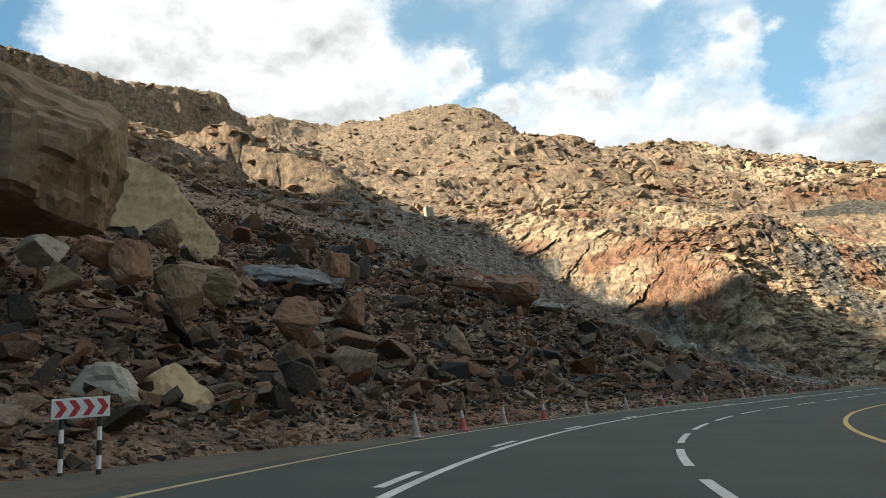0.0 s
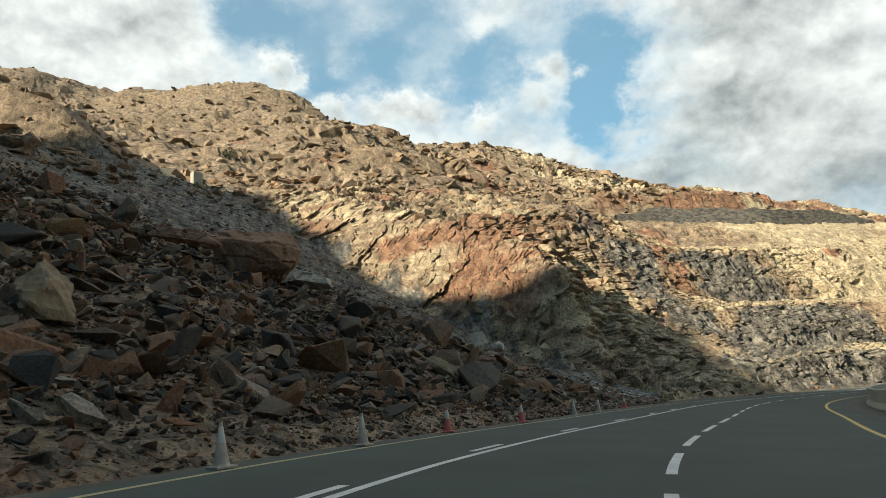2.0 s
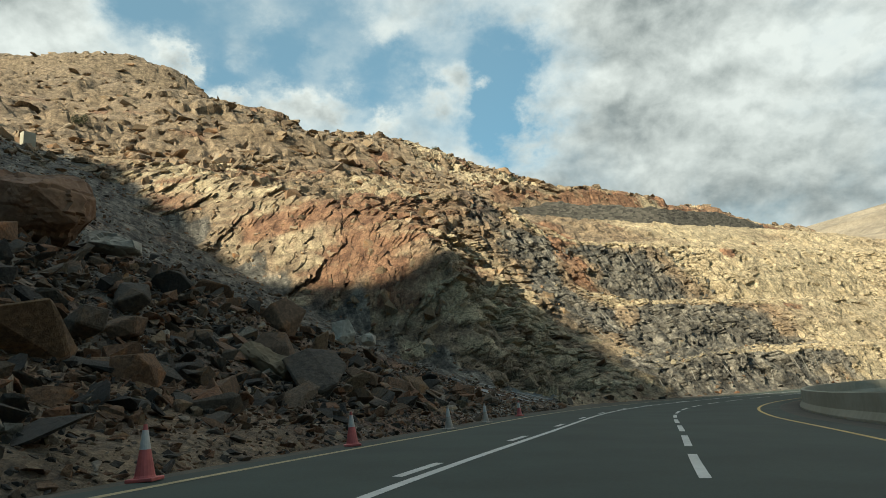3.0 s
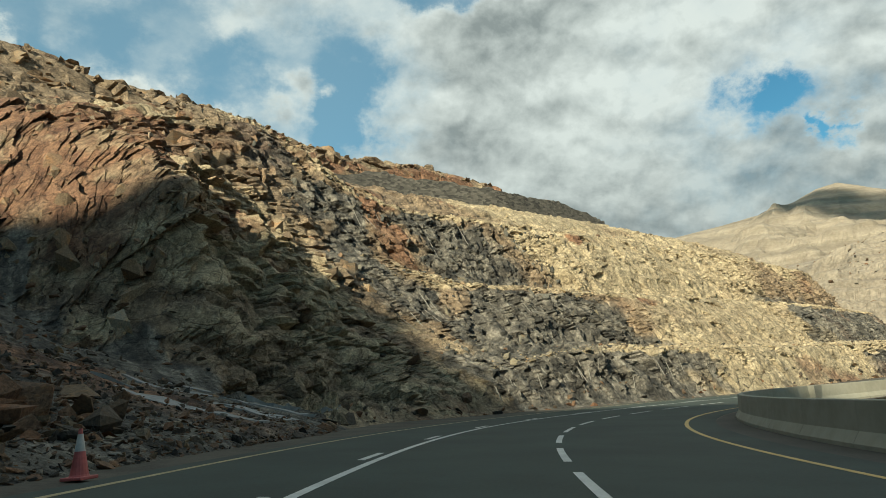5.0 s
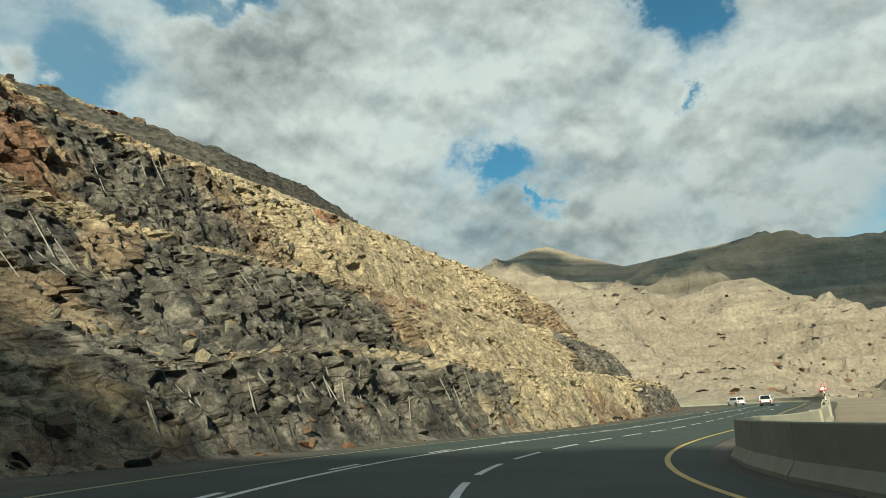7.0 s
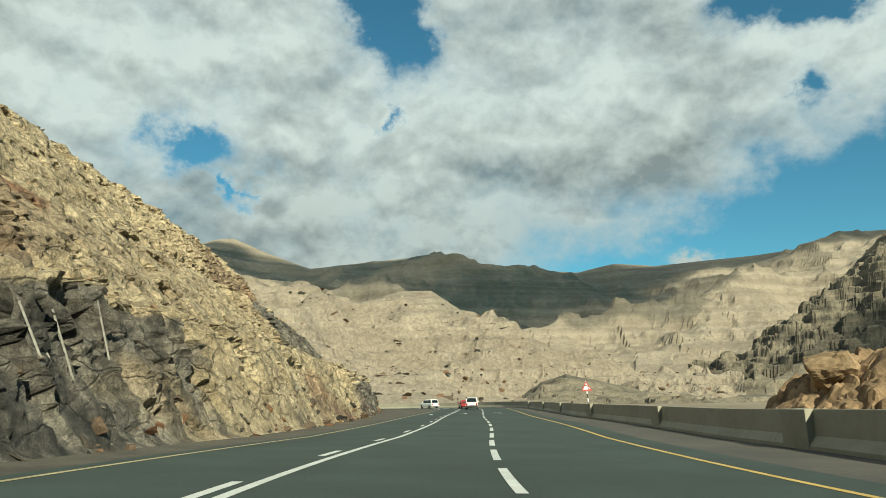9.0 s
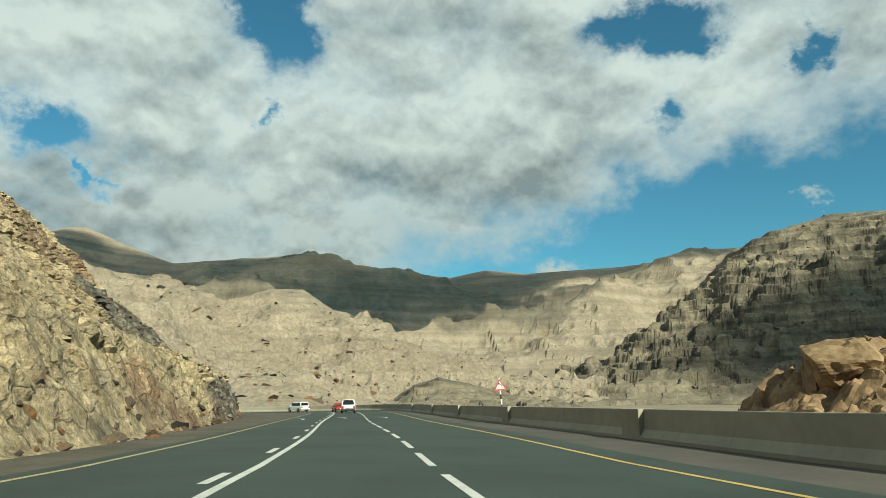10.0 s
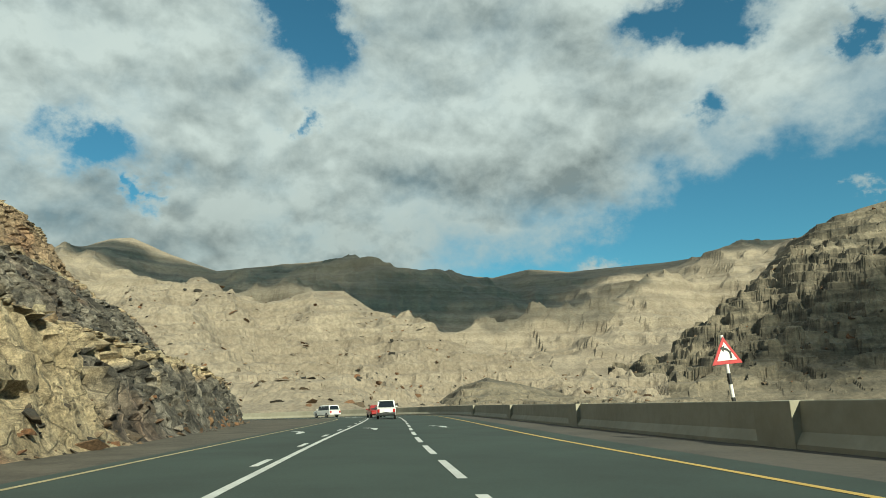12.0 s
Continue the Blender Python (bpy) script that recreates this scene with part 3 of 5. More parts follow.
    ochre = 0.14 + 0.3 * j + 0.6 * smooth(ss, 126, 138) * (1 - smooth(ss, 186, 200) * (1 - smooth(dd, 18, 26))) + 0.36 * face
    grey = 0.08 + 0.4 * k + 0.8 * smooth(ss, 104, 112) * (1 - smooth(ss, 122, 134)) * (1 - smooth(dd, 20, 28)) + 0.5 * smooth(ss, 104, 112) * (1 - smooth(ss, 132, 140)) * (1 - smooth(dd, 6, 10))
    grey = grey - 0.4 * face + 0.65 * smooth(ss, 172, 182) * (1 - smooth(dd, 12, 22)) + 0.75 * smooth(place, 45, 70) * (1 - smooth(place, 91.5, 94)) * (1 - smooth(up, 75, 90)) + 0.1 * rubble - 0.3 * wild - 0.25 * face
    red = 0.15 + 0.18 * rubble + 0.5 * vnoise(q * (0.09, 0.09, 0.2), 79) + 0.24 * face + 0.12 * rubble * (1 - smooth(dd, 3, 10)) + 0.45 * smooth(dd, 58, 61) * (1 - smooth(dd, 69, 72)) * smooth(ss, 112, 120)
    grey = grey + 0.25 * smooth(place, 126, 134) * (1 - smooth(up + 0.6 * j, 2.2, 3.2)) * (0.5 + 1.2 * vnoise(q * (0.5, 0.5, 0.15), 87)) + 0.12 * rubble * (1 - smooth(up, 2, 6))
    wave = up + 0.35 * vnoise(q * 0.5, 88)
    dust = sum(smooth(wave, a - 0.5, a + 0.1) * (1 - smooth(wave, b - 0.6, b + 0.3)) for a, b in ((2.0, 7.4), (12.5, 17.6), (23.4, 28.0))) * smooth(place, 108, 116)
    grey = grey - 0.5 * smooth(vnoise(q * (0.16, 0.16, 0.1), 89), 0.25, 0.5) * smooth(place, 108, 114) * (1 - smooth(place, 150, 160))      # tan and orange patches in the grey
    red = red + 0.5 * smooth(vnoise(q * (0.16, 0.16, 0.1), 89), 0.42, 0.6) * smooth(place, 108, 114) * (1 - smooth(place, 142, 150))
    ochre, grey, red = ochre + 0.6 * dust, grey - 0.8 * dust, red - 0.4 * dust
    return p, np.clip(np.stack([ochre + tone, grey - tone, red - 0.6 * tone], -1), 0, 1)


HILL, BEDS = hill_shape()


def on_hill(s, d):
    """The place on the finished hillside at s along the road and d metres up from its foot."""
    i = np.clip(np.interp(s, AXIS_S, np.arange(len(AXIS_S))), 0, len(AXIS_S) - 1.001)
    j = np.clip(np.interp(d, AXIS_D, np.arange(len(AXIS_D))), 0, len(AXIS_D) - 1.001)
    a, b = np.floor(i).astype(int), np.floor(j).astype(int)
    u, v = (i - a)[..., None], (j - b)[..., None]
    return (HILL[a, b] * (1 - u) + HILL[a + 1, b] * u) * (1 - v) + (HILL[a, b + 1] * (1 - u) + HILL[a + 1, b + 1] * u) * v


def build_hill():
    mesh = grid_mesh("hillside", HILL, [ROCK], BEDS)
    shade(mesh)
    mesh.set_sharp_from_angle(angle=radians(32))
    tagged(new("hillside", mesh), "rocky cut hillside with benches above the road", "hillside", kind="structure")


build_hill()


# ---- the ridge to the west, which keeps the bend in shade ----
def build_west_ridge():
    u, v = np.meshgrid(np.linspace(45, 300, 90), np.linspace(-260, 190, 300), indexing="ij")
    a = radians(SUN_AZ)
    sx, sy = math.sin(a), math.cos(a)
    x, y = u * sx + v * sy, u * sy - v * sx
    crest = np.interp(v, [-260, -60, 30, 57, 62, 66, 69, 73, 78, 84, 90, 101, 112, 124, 129, 132, 135, 139, 147, 156, 165, 190], [70, 105, 120, 119, 121, 124, 128.5, 127.5, 122, 119.5, 120.5, 125, 132, 140, 142, 136, 129, 123, 118, 116, 112, 60])
    q = np.stack([x, y, u * 0], -1)
    f = 1 - np.abs(u - 130) / np.where(u < 130, 85, 170)
    z = -6 + (crest + 6 + 1.3 * fbm(np.stack([v * 0.12, v * 0, v * 0], -1), 5, 4)) * np.clip(f, 0, 1) + ridged(q * 0.03, 9, 4) * 4 * np.clip(f, 0, 1) * np.clip(1 - f, 0, 1) * 2
    mesh = grid_mesh("west_ridge", np.stack([x, y, z], -1), [FAR_ROCK])
    tagged(new("west_ridge", mesh), "stony ridge west of the bend", "hillside", kind="structure")


build_west_ridge()


# ---- ground, far mountains ----
def build_ground():
    a = np.concatenate([-np.geomspace(4500, 40, 40), np.linspace(-35, 35, 15), np.geomspace(40, 4500, 40)])
    x, y = np.meshgrid(a + 110, a + 60, indexing="ij")
    r = np.hypot(x - 90, y - 60)
    z = -4.0 + fbm(np.stack([x, y, x * 0], -1) * 0.01, 3, 3) * np.clip(r / 400, 0, 1) * 2
    mesh = grid_mesh("ground", np.stack([x, y, z], -1), [SAND])
    shade(mesh)
    tagged(new("ground", mesh), "pale stony desert ground of the valley", "ground", kind="structure")


build_ground()


# ---- helpers for things ----
def part(name, bm, mat, parent=None, label=""):
    """Links a bmesh as one mesh object, under a thing or a part where parent is given."""
    mesh = bpy.data.meshes.new(name)
    bm.to_mesh(mesh)
    bm.free()
    mesh.materials.append(mat)
    ob = new(name, mesh)
    if parent:
        ob.parent = parent
    return tagged(ob, label)


def thing(name, m, label, category, group=""):
    ob = new(name)
    ob.empty_display_size = 0.2
    ob.matrix_world = m
    return tagged(ob, label, category, group)


def box(bm, low, high, bevel=0.0):
    made = bmesh.ops.create_cube(bm, size=1.0)["verts"]
    for v in made:
        v.co = [l + (c + 0.5) * (h - l) for c, l, h in zip(v.co, low, high)]
    if bevel:
        edges = list({e for v in made for e in v.link_edges})
        bmesh.ops.bevel(bm, geom=edges, offset=bevel, segments=2, affect="EDGES", profile=0.5)
    return bm


def tube(bm, rings, sides=16, cap=True):
    """A turned shape from rings of (height, radius)."""
    loops = []
    for z, r in rings:
        loops.append([bm.verts.new((r * math.cos(2 * math.pi * i / sides), r * math.sin(2 * math.pi * i / sides), z)) for i in range(sides)])
    for a, b in zip(loops, loops[1:]):
        for i in range(sides):
            bm.faces.new((a[i], a[(i + 1) % sides], b[(i + 1) % sides], b[i]))
    if cap:
        bm.faces.new(loops[0][::-1])
        bm.faces.new(loops[-1])
    return bm


def flat_shape(bm, points, y, thick):
    """An outline in x and z, thick metres deep, its face at y."""
    front = [bm.verts.new((x, y, z)) for x, z in points]
    rear = [bm.verts.new((x, y + thick, z)) for x, z in points]
    bm.faces.new(front)
    bm.faces.new(rear[::-1])
    for i in range(len(points)):
        j = (i + 1) % len(points)
        bm.faces.new((front[j], front[i], rear[i], rear[j]))
    bmesh.ops.recalc_face_normals(bm, faces=bm.faces)
    return bm


def plain(name, colour, rough=0.5, metal=0.0, wear=0.15, scale=6.0):
    m, n, shader = material(name, rough)
    where = n.add("TexCoord").outputs["Object"]
    tone = n.noise(where, scale, 6.0, 0.6)
    dark = [c * (1 - wear) for c in colour]
    n.put(shader.inputs["Base Color"], n.mix(n.step(tone, 0.35, 0.65), dark, colour))
    shader.inputs["Metallic"].default_value = metal
    return m


WHITE = plain("white_plastic", (0.48, 0.455, 0.42), 0.55, 0, 0.25)
BLACK = plain("black_paint", (0.02, 0.02, 0.02), 0.5)
RED = plain("red_sign_paint", (0.42, 0.03, 0.035), 0.45)
SIGN_WHITE = plain("white_sign_sheet", (0.72, 0.70, 0.67), 0.4, 0, 0.1)
CONE_RED = plain("faded_red_plastic", (0.45, 0.10, 0.09), 0.6, 0, 0.3)
CONE_PALE = plain("dusty_white_sleeve", (0.370, 0.315, 0.262), 0.65, 0, 0.3)
RUBBER = plain("black_rubber", (0.018, 0.018, 0.018), 0.8)


def road_pose(s, lat, turn=0.0, dz=0.0):
    x, y, z = spot(s, lat, dz)
    return pose(x, y, z, 0, 0, -math.degrees(np.interp(s, S, RT)) + turn)


# ---- concrete barrier on the inner side ----
def barrier_lat(s):
    return np.interp(s, [40, 60, 88, 103, 112, 120, 130, 150, 173, 211, 235, 320], [10.5, 10.4, 10.4, 9.8, 9.8, 11.6, 12.3, 12.2, 11.8, 11.4, 11.0, 11.0])


def barrier_mesh(length):
    bm = bmesh.new()
    outline = [(-0.30, -0.3), (-0.30, 0.1), (-0.13, 0.36), (-0.085, 1.02), (-0.07, 1.04), (0.11, 1.04), (0.125, 1.02), (0.17, 0.36), (0.34, 0.1), (0.34, -0.3)]
    ends = [[bm.verts.new((x, y, z)) for x, z in outline] for y in (0.003, length - 0.003)]
    k = len(outline)
    for i in range(k):
        bm.faces.new((ends[0][i], ends[0][(i + 1) % k], ends[1][(i + 1) % k], ends[1][i]))
    bm.faces.new(ends[0][::-1])
    bm.faces.new(ends[1])
    bmesh.ops.recalc_face_normals(bm, faces=bm.faces)
    return bm


def build_barrier():
    label = "grey cast concrete barrier segment with a sloped foot"
    s, step = 46.0, 4.0
    first = None
    while s < 300:
        a, b = spot(s, barrier_lat(s)), spot(s + step, barrier_lat(s + step))
        run = math.hypot(b[0] - a[0], b[1] - a[1])
        m = Matrix.Translation(a) @ Matrix.Rotation(-math.atan2(b[0] - a[0], b[1] - a[1]), 4, "Z") @ Matrix.Rotation(math.atan2(b[2] - a[2], run), 4, "X")
        if first is None:
            first = part("concrete_barrier", barrier_mesh(step), CONCRETE, None, label)
            tagged(first, category="barrier", group="barrier segments along the bend")
            first.matrix_world = m
        else:
            copy_thing(first, m @ Matrix.Diagonal((1, run / step, 1, 1)))
        s += step
    for s in (116, 132.5, 148.5, 166.5, 184, 202, 222):
        bm = box(bmesh.new(), (-0.31, -0.8, -0.3), (0.30, 0.8, 1.045), 0.02)
        ob = part("barrier_pier", bm, CONCRETE, None, "square concrete pier set into the barrier")
        tagged(ob, category="barrier", group="piers in the barrier")
        ob.matrix_world = road_pose(s, barrier_lat(s))


build_barrier()


# ---- cones and signs ----
def cone(pale):
    root = thing("traffic_cone", Matrix(), "faded red and white road cone beside the edge line" if not pale else "dusty pale road cone beside the edge line", "cone", "cones along the rockfall")
    part("base", box(bmesh.new(), (-0.19, -0.19, 0), (0.19, 0.19, 0.05), 0.012), CONE_RED if not pale else CONE_PALE, root)
    part("lower_body", tube(bmesh.new(), [(0.05, 0.15), (0.08, 0.135), (0.42, 0.075)]), CONE_RED if not pale else CONE_PALE, root)
    part("white_sleeve", tube(bmesh.new(), [(0.42, 0.077), (0.68, 0.04)]), WHITE, root, "white reflecting sleeve")
    part("tip", tube(bmesh.new(), [(0.68, 0.036), (0.76, 0.026)]), CONE_RED if not pale else CONE_PALE, root)
    return root


def build_cones():
    kinds = {False: cone(False), True: cone(True)}
    places = [(18.0, -3.5, True), (21.5, -3.5, False), (25, -3.45, True), (29, -3.45, False), (33.6, -3.35, True), (38.6, -3.4, True), (44, -3.6, False), (50.5, -3.5, False),
              (57.6, -3.4, True), (63, -3.5, True), (71.5, -3.9, False)]
    used = set()
    for i, (s, lat, pale) in enumerate(places):
        m = road_pose(s, lat, 17 * i)
        if pale in used:
            copy_thing(kinds[pale], m)
        else:
            kinds[pale].matrix_world = m
            used.add(pale)


build_cones()


def striped_post(parent, x, y, low, high, bands, radius=0.045):
    post = part("post", tube(bmesh.new(), [(low, radius), (high, radius)], 12), SIGN_WHITE, parent)
    post.location = (x, y, 0)
    for a, b in bands:
        part("black_band", tube(bmesh.new(), [(a, radius + 0.004), (b, radius + 0.004)], 12), BLACK, post, "black painted band")
    return post


def chevron_sign():
    root = thing("chevron_sign", pose(-5.95, 11.6, 0.93, 0, 0, 22), "white board with dark red chevrons on two striped posts", "road sign")
    part("board", box(bmesh.new(), (-0.43, -0.015, 0.84), (0.43, 0.015, 1.17), 0.008), SIGN_WHITE, root)
    for i in range(4):
        x, w = -0.385 + i * 0.205, 0.095
        outline = [(x, 0.875), (x + w, 0.875), (x + w + 0.085, 1.005), (x + w, 1.135), (x, 1.135), (x + 0.085, 1.005)]
        part("chevron", flat_shape(bmesh.new(), outline, -0.021, 0.005), RED, root, "dark red arrow stripe")
    for x in (-0.28, 0.28):
        striped_post(root, x, 0.05, -0.5, 1.15, [(-0.2, 0.0), (0.22, 0.46), (0.68, 0.84)], 0.038)


chevron_sign()


def warning_sign():
    root = thing("warning_sign", pose(125.8, 68.95, -1.3, 0, -4, -90), "red bordered triangle sign with a black bend arrow", "road sign")
    r = 0.44
    tri = [(-r, 2.1), (r, 2.1), (0, 2.1 + r * 1.732)]
    part("plate", flat_shape(bmesh.new(), tri, -0.03, 0.02), RED, root, "red triangular plate")
    inner = [(-r * 0.66, 2.2), (r * 0.66, 2.2), (0, 2.2 + r * 0.66 * 1.732)]
    part("white_field", flat_shape(bmesh.new(), inner, -0.036, 0.005), SIGN_WHITE, root)
    arrow = [(0.10, 2.24), (0.16, 2.24), (0.16, 2.42), (0.06, 2.52), (-0.03, 2.56), (0.0, 2.61), (-0.14, 2.55), (-0.06, 2.43), (-0.04, 2.49), (0.05, 2.45), (0.10, 2.39)]
    part("arrow", flat_shape(bmesh.new(), arrow, -0.041, 0.004), BLACK, root, "black curved arrow")
    striped_post(root, 0, 0.03, -0.5, 2.9, [(0.0, 0.4), (0.8, 1.2), (1.55, 1.85)], 0.05)


warning_sign()


# ---- loose rock ----
def rock_bmesh(seed, count=18, size=(1, 1, 0.7)):
    """An angular block: the hull of scattered points."""
    rng = random.Random(seed)
    bm = bmesh.new()
    for i in range(count):
        v = Vector([rng.gauss(0, 1) for a in range(3)]).normalized() * rng.uniform(0.72, 1.0)
        v = Vector([max(-0.72, min(0.72, c)) for c in v])
        bm.verts.new([c * k for c, k in zip(v, size)])
    hull = bmesh.ops.convex_hull(bm, input=bm.verts)
    inside = [g for g in hull["geom_interior"] if isinstance(g, bmesh.types.BMVert)]
    bmesh.ops.delete(bm, geom=inside, context="VERTS")
    loose = [v for v in bm.verts if not v.link_faces]
    bmesh.ops.delete(bm, geom=loose, context="VERTS")
    return bm


def rock_arrays(seed, count, size):
    bm = rock_bmesh(seed, count, size)
    bmesh.ops.triangulate(bm, faces=bm.faces)
    bm.verts.index_update()
    verts = np.array([v.co[:] for v in bm.verts])
    faces = np.array([[v.index for v in f.verts] for f in bm.faces])
    bm.free()
    return verts, faces


def turn_matrices(rng, count, tilt):
    a = rng.uniform(0, 2 * np.pi, count)
    b, c = rng.normal(0, tilt, count), rng.normal(0, tilt, count)
    out = np.zeros((count, 3, 3))
    ca, sa, cb, sb, cc, sc = np.cos(a), np.sin(a), np.cos(b), np.sin(b), np.cos(c), np.sin(c)
    out[:, 0, 0], out[:, 0, 1], out[:, 0, 2] = ca * cb, ca * sb * sc - sa * cc, ca * sb * cc + sa * sc
    out[:, 1, 0], out[:, 1, 1], out[:, 1, 2] = sa * cb, sa * sb * sc + ca * cc, sa * sb * cc - ca * sc
    out[:, 2, 0], out[:, 2, 1], out[:, 2, 2] = -sb, cb * sc, cb * cc
    return out


def scatter(name, label, category, places, sizes, mat, seed, tilt=0.5, count=11, forms=((1, 0.8, 0.6), (1, 0.7, 0.4), (1.3, 0.8, 0.24), (1.2, 0.6, 0.45), (1, 0.9, 0.3))):
    """Many loose stones in one mesh."""
    rng = np.random.default_rng(seed)
    shapes = [rock_arrays(seed * 10 + i, count, size) for i, size in enumerate(forms)]
    kind = rng.integers(0, len(shapes), len(places))
    verts, faces, base = [], [], 0
    for k, (v, f) in enumerate(shapes):
        pick = kind == k
        n = int(pick.sum())
        r = turn_matrices(rng, n, tilt)
        stretch = rng.uniform(0.75, 1.3, (n, 1, 3))
        w = np.einsum("nij,nvj->nvi", r, v[None] * stretch) * sizes[pick][:, None, None] + places[pick][:, None, :]
        verts.append(w.reshape(-1, 3))
        faces.append((f[None] + (np.arange(n) * len(v))[:, None, None] + base).reshape(-1, 3))
        base += n * len(v)
    verts, faces = np.concatenate(verts), np.concatenate(faces)
    mesh = bpy.data.meshes.new(name)
    mesh.vertices.add(len(verts))
    mesh.vertices.foreach_set("co", verts.reshape(-1).astype(np.float32))
    mesh.loops.add(faces.size)
    mesh.loops.foreach_set("vertex_index", faces.reshape(-1).astype(np.int32))
    mesh.polygons.add(len(faces))
    mesh.polygons.foreach_set("loop_start", np.arange(0, faces.size, 3, dtype=np.int32))
    mesh.update(calc_edges=True)
    shade(mesh, False)
    mesh.materials.append(mat)
    return tagged(new(name, mesh), label, category, kind="stuff")


def mountain(name, label, az, crest, near, crest_r, back, rough, seed, cols, rows, beds, hard, mat, specks=0, crag=0.16):
    """A range seen from the straight: crest lists azimuth and elevation; near, crest_r, back are distances."""
    a = np.radians(np.linspace(az[0], az[1], cols))
    u = np.linspace(0, 1, rows)
    rise = np.interp(np.degrees(a), [c[0] for c in crest], [math.tan(radians(c[1])) * crest_r for c in crest]) + 4
    aa, uu = np.meshgrid(a, u, indexing="ij")
    r = np.where(uu < 0.8, near + (crest_r - near) * uu / 0.8, crest_r + (back - crest_r) * (uu - 0.8) / 0.2)
    x, y = 75 + r * np.sin(aa), 80 + r * np.cos(aa)
    f = np.where(uu < 0.8, (uu / 0.8) ** 1.15, 1 - 0.5 * ((uu - 0.8) / 0.2))
    q = np.stack([x, y, x * 0], -1)
    gully = ridged(q / (crest_r * 0.16), seed, 4, 0.45)
    z = -4 + rise[:, None] * f + gully * rough * np.clip(f * (1.0 - f) * 3.6, 0, 1) + ridged(q / (crest_r * 0.03), seed + 20, 4, 0.5) * rough * 0.14 * np.clip(f * 4, 0, 1) * np.clip(1.03 - f, 0, 0.6)
    step = beds * (1 + 0.15 * vnoise(q / (crest_r * 0.3), seed + 31))
    lift = z + fbm(q / (crest_r * 0.1), seed + 40, 3) * beds * 0.35
    z = z + hard * step * (smooth(lift / step - np.floor(lift / step), 0.55, 0.95) - (lift / step - np.floor(lift / step))) * np.clip(f * 5, 0, 1) * np.clip((1.02 - f) * 8, 0.15, 1)
    b1, g1 = blocks(np.stack([x, y, z], -1) / (beds * 1.3), seed + 50)
    z = z + (b1 - 0.5) * beds * crag * np.clip(f * 5, 0, 1) * np.clip(1.02 - f, 0, 1)
    mesh = grid_mesh(name, np.stack([x, y, z], -1), [mat])
    shade(mesh, False)
    if specks:
        rng = np.random.default_rng(seed)
        i, j = rng.integers(2, cols - 2, specks), (rng.uniform(0.05, 0.8, specks) * rows).astype(int)
        spots = np.stack([x, y, z], -1)[i, j] + rng.normal(0, 1.5, (specks, 3)) * (1, 1, 0)
        scatter(name + "_stones", "dark boulders and dry shrubs dotted over the far slope", "stones", spots, rng.gamma(2.0, 0.7, specks) * crest_r / 700, STONE, seed, 0.4)
    return tagged(new(name, mesh), label, "mountain", kind="structure")


mountain("mountain_range", "high bare limestone range across the valley", (40, 150),
         [(40, 9), (60, 11.5), (67, 12.3), (69.6, 13.3), (71, 13.5), (74, 12.3), (77.3, 11.2), (82.3, 11.8), (87.5, 12.1), (91.3, 11.5), (95.1, 10.8), (99.9, 10.4), (102.8, 10.9), (106, 10.5), (113.7, 10.6), (121.9, 11.1), (150, 12)],
         1000, 2000, 2900, 75, 201, 620, 260, 40, 0.3, FAR_ROCK, 0, 0.3)
mountain("pyramid_hill", "pale stony hill behind the bend", (55, 112),
         [(55, 7), (70, 8.6), (76.5, 9.6), (81.3, 8.3), (84.9, 9.4), (87.5, 9.4), (90.3, 7.5), (94.1, 5.1), (96.8, 3.2), (100.9, 1.3), (104.5, 0.3), (112, -0.3)], 330, 700, 900, 24, 221, 640, 300, 8, 0.5, FAR_ROCK, 2200, 0.4)
mountain("canyon_hill", "dark layered rock hill beside the valley", (108, 170),
         [(108, -0.3), (112, 0.0), (114.7, 4.0), (117.5, 6.7), (121.9, 10.8), (125.1, 12.2), (129.3, 13.0), (134, 12.6), (150, 13), (170, 9)], 520, 780, 1000, 30, 241, 620, 300, 9, 0.95, CANYON, 900, 1.5)




# The flank's shade is put into the colour: the spur takes the darker limestone.
mountain("dark_spur", "low rocky spur at the foot of the pale hill, its shade put into a dark colour", (94, 114),
         [(94, 0.1), (96.5, 1.6), (98.5, 2.2), (101.5, 1.5), (104, 0.9), (107, 0.5), (114, 0.1)], 330, 470, 600, 4, 261, 200, 90, 5, 0.7, CANYON, 60, 0.8)

CHUNKS = ((1, 0.8, 0.9), (0.8, 0.8, 1.1), (1, 0.7, 0.7), (0.7, 0.9, 1.0))


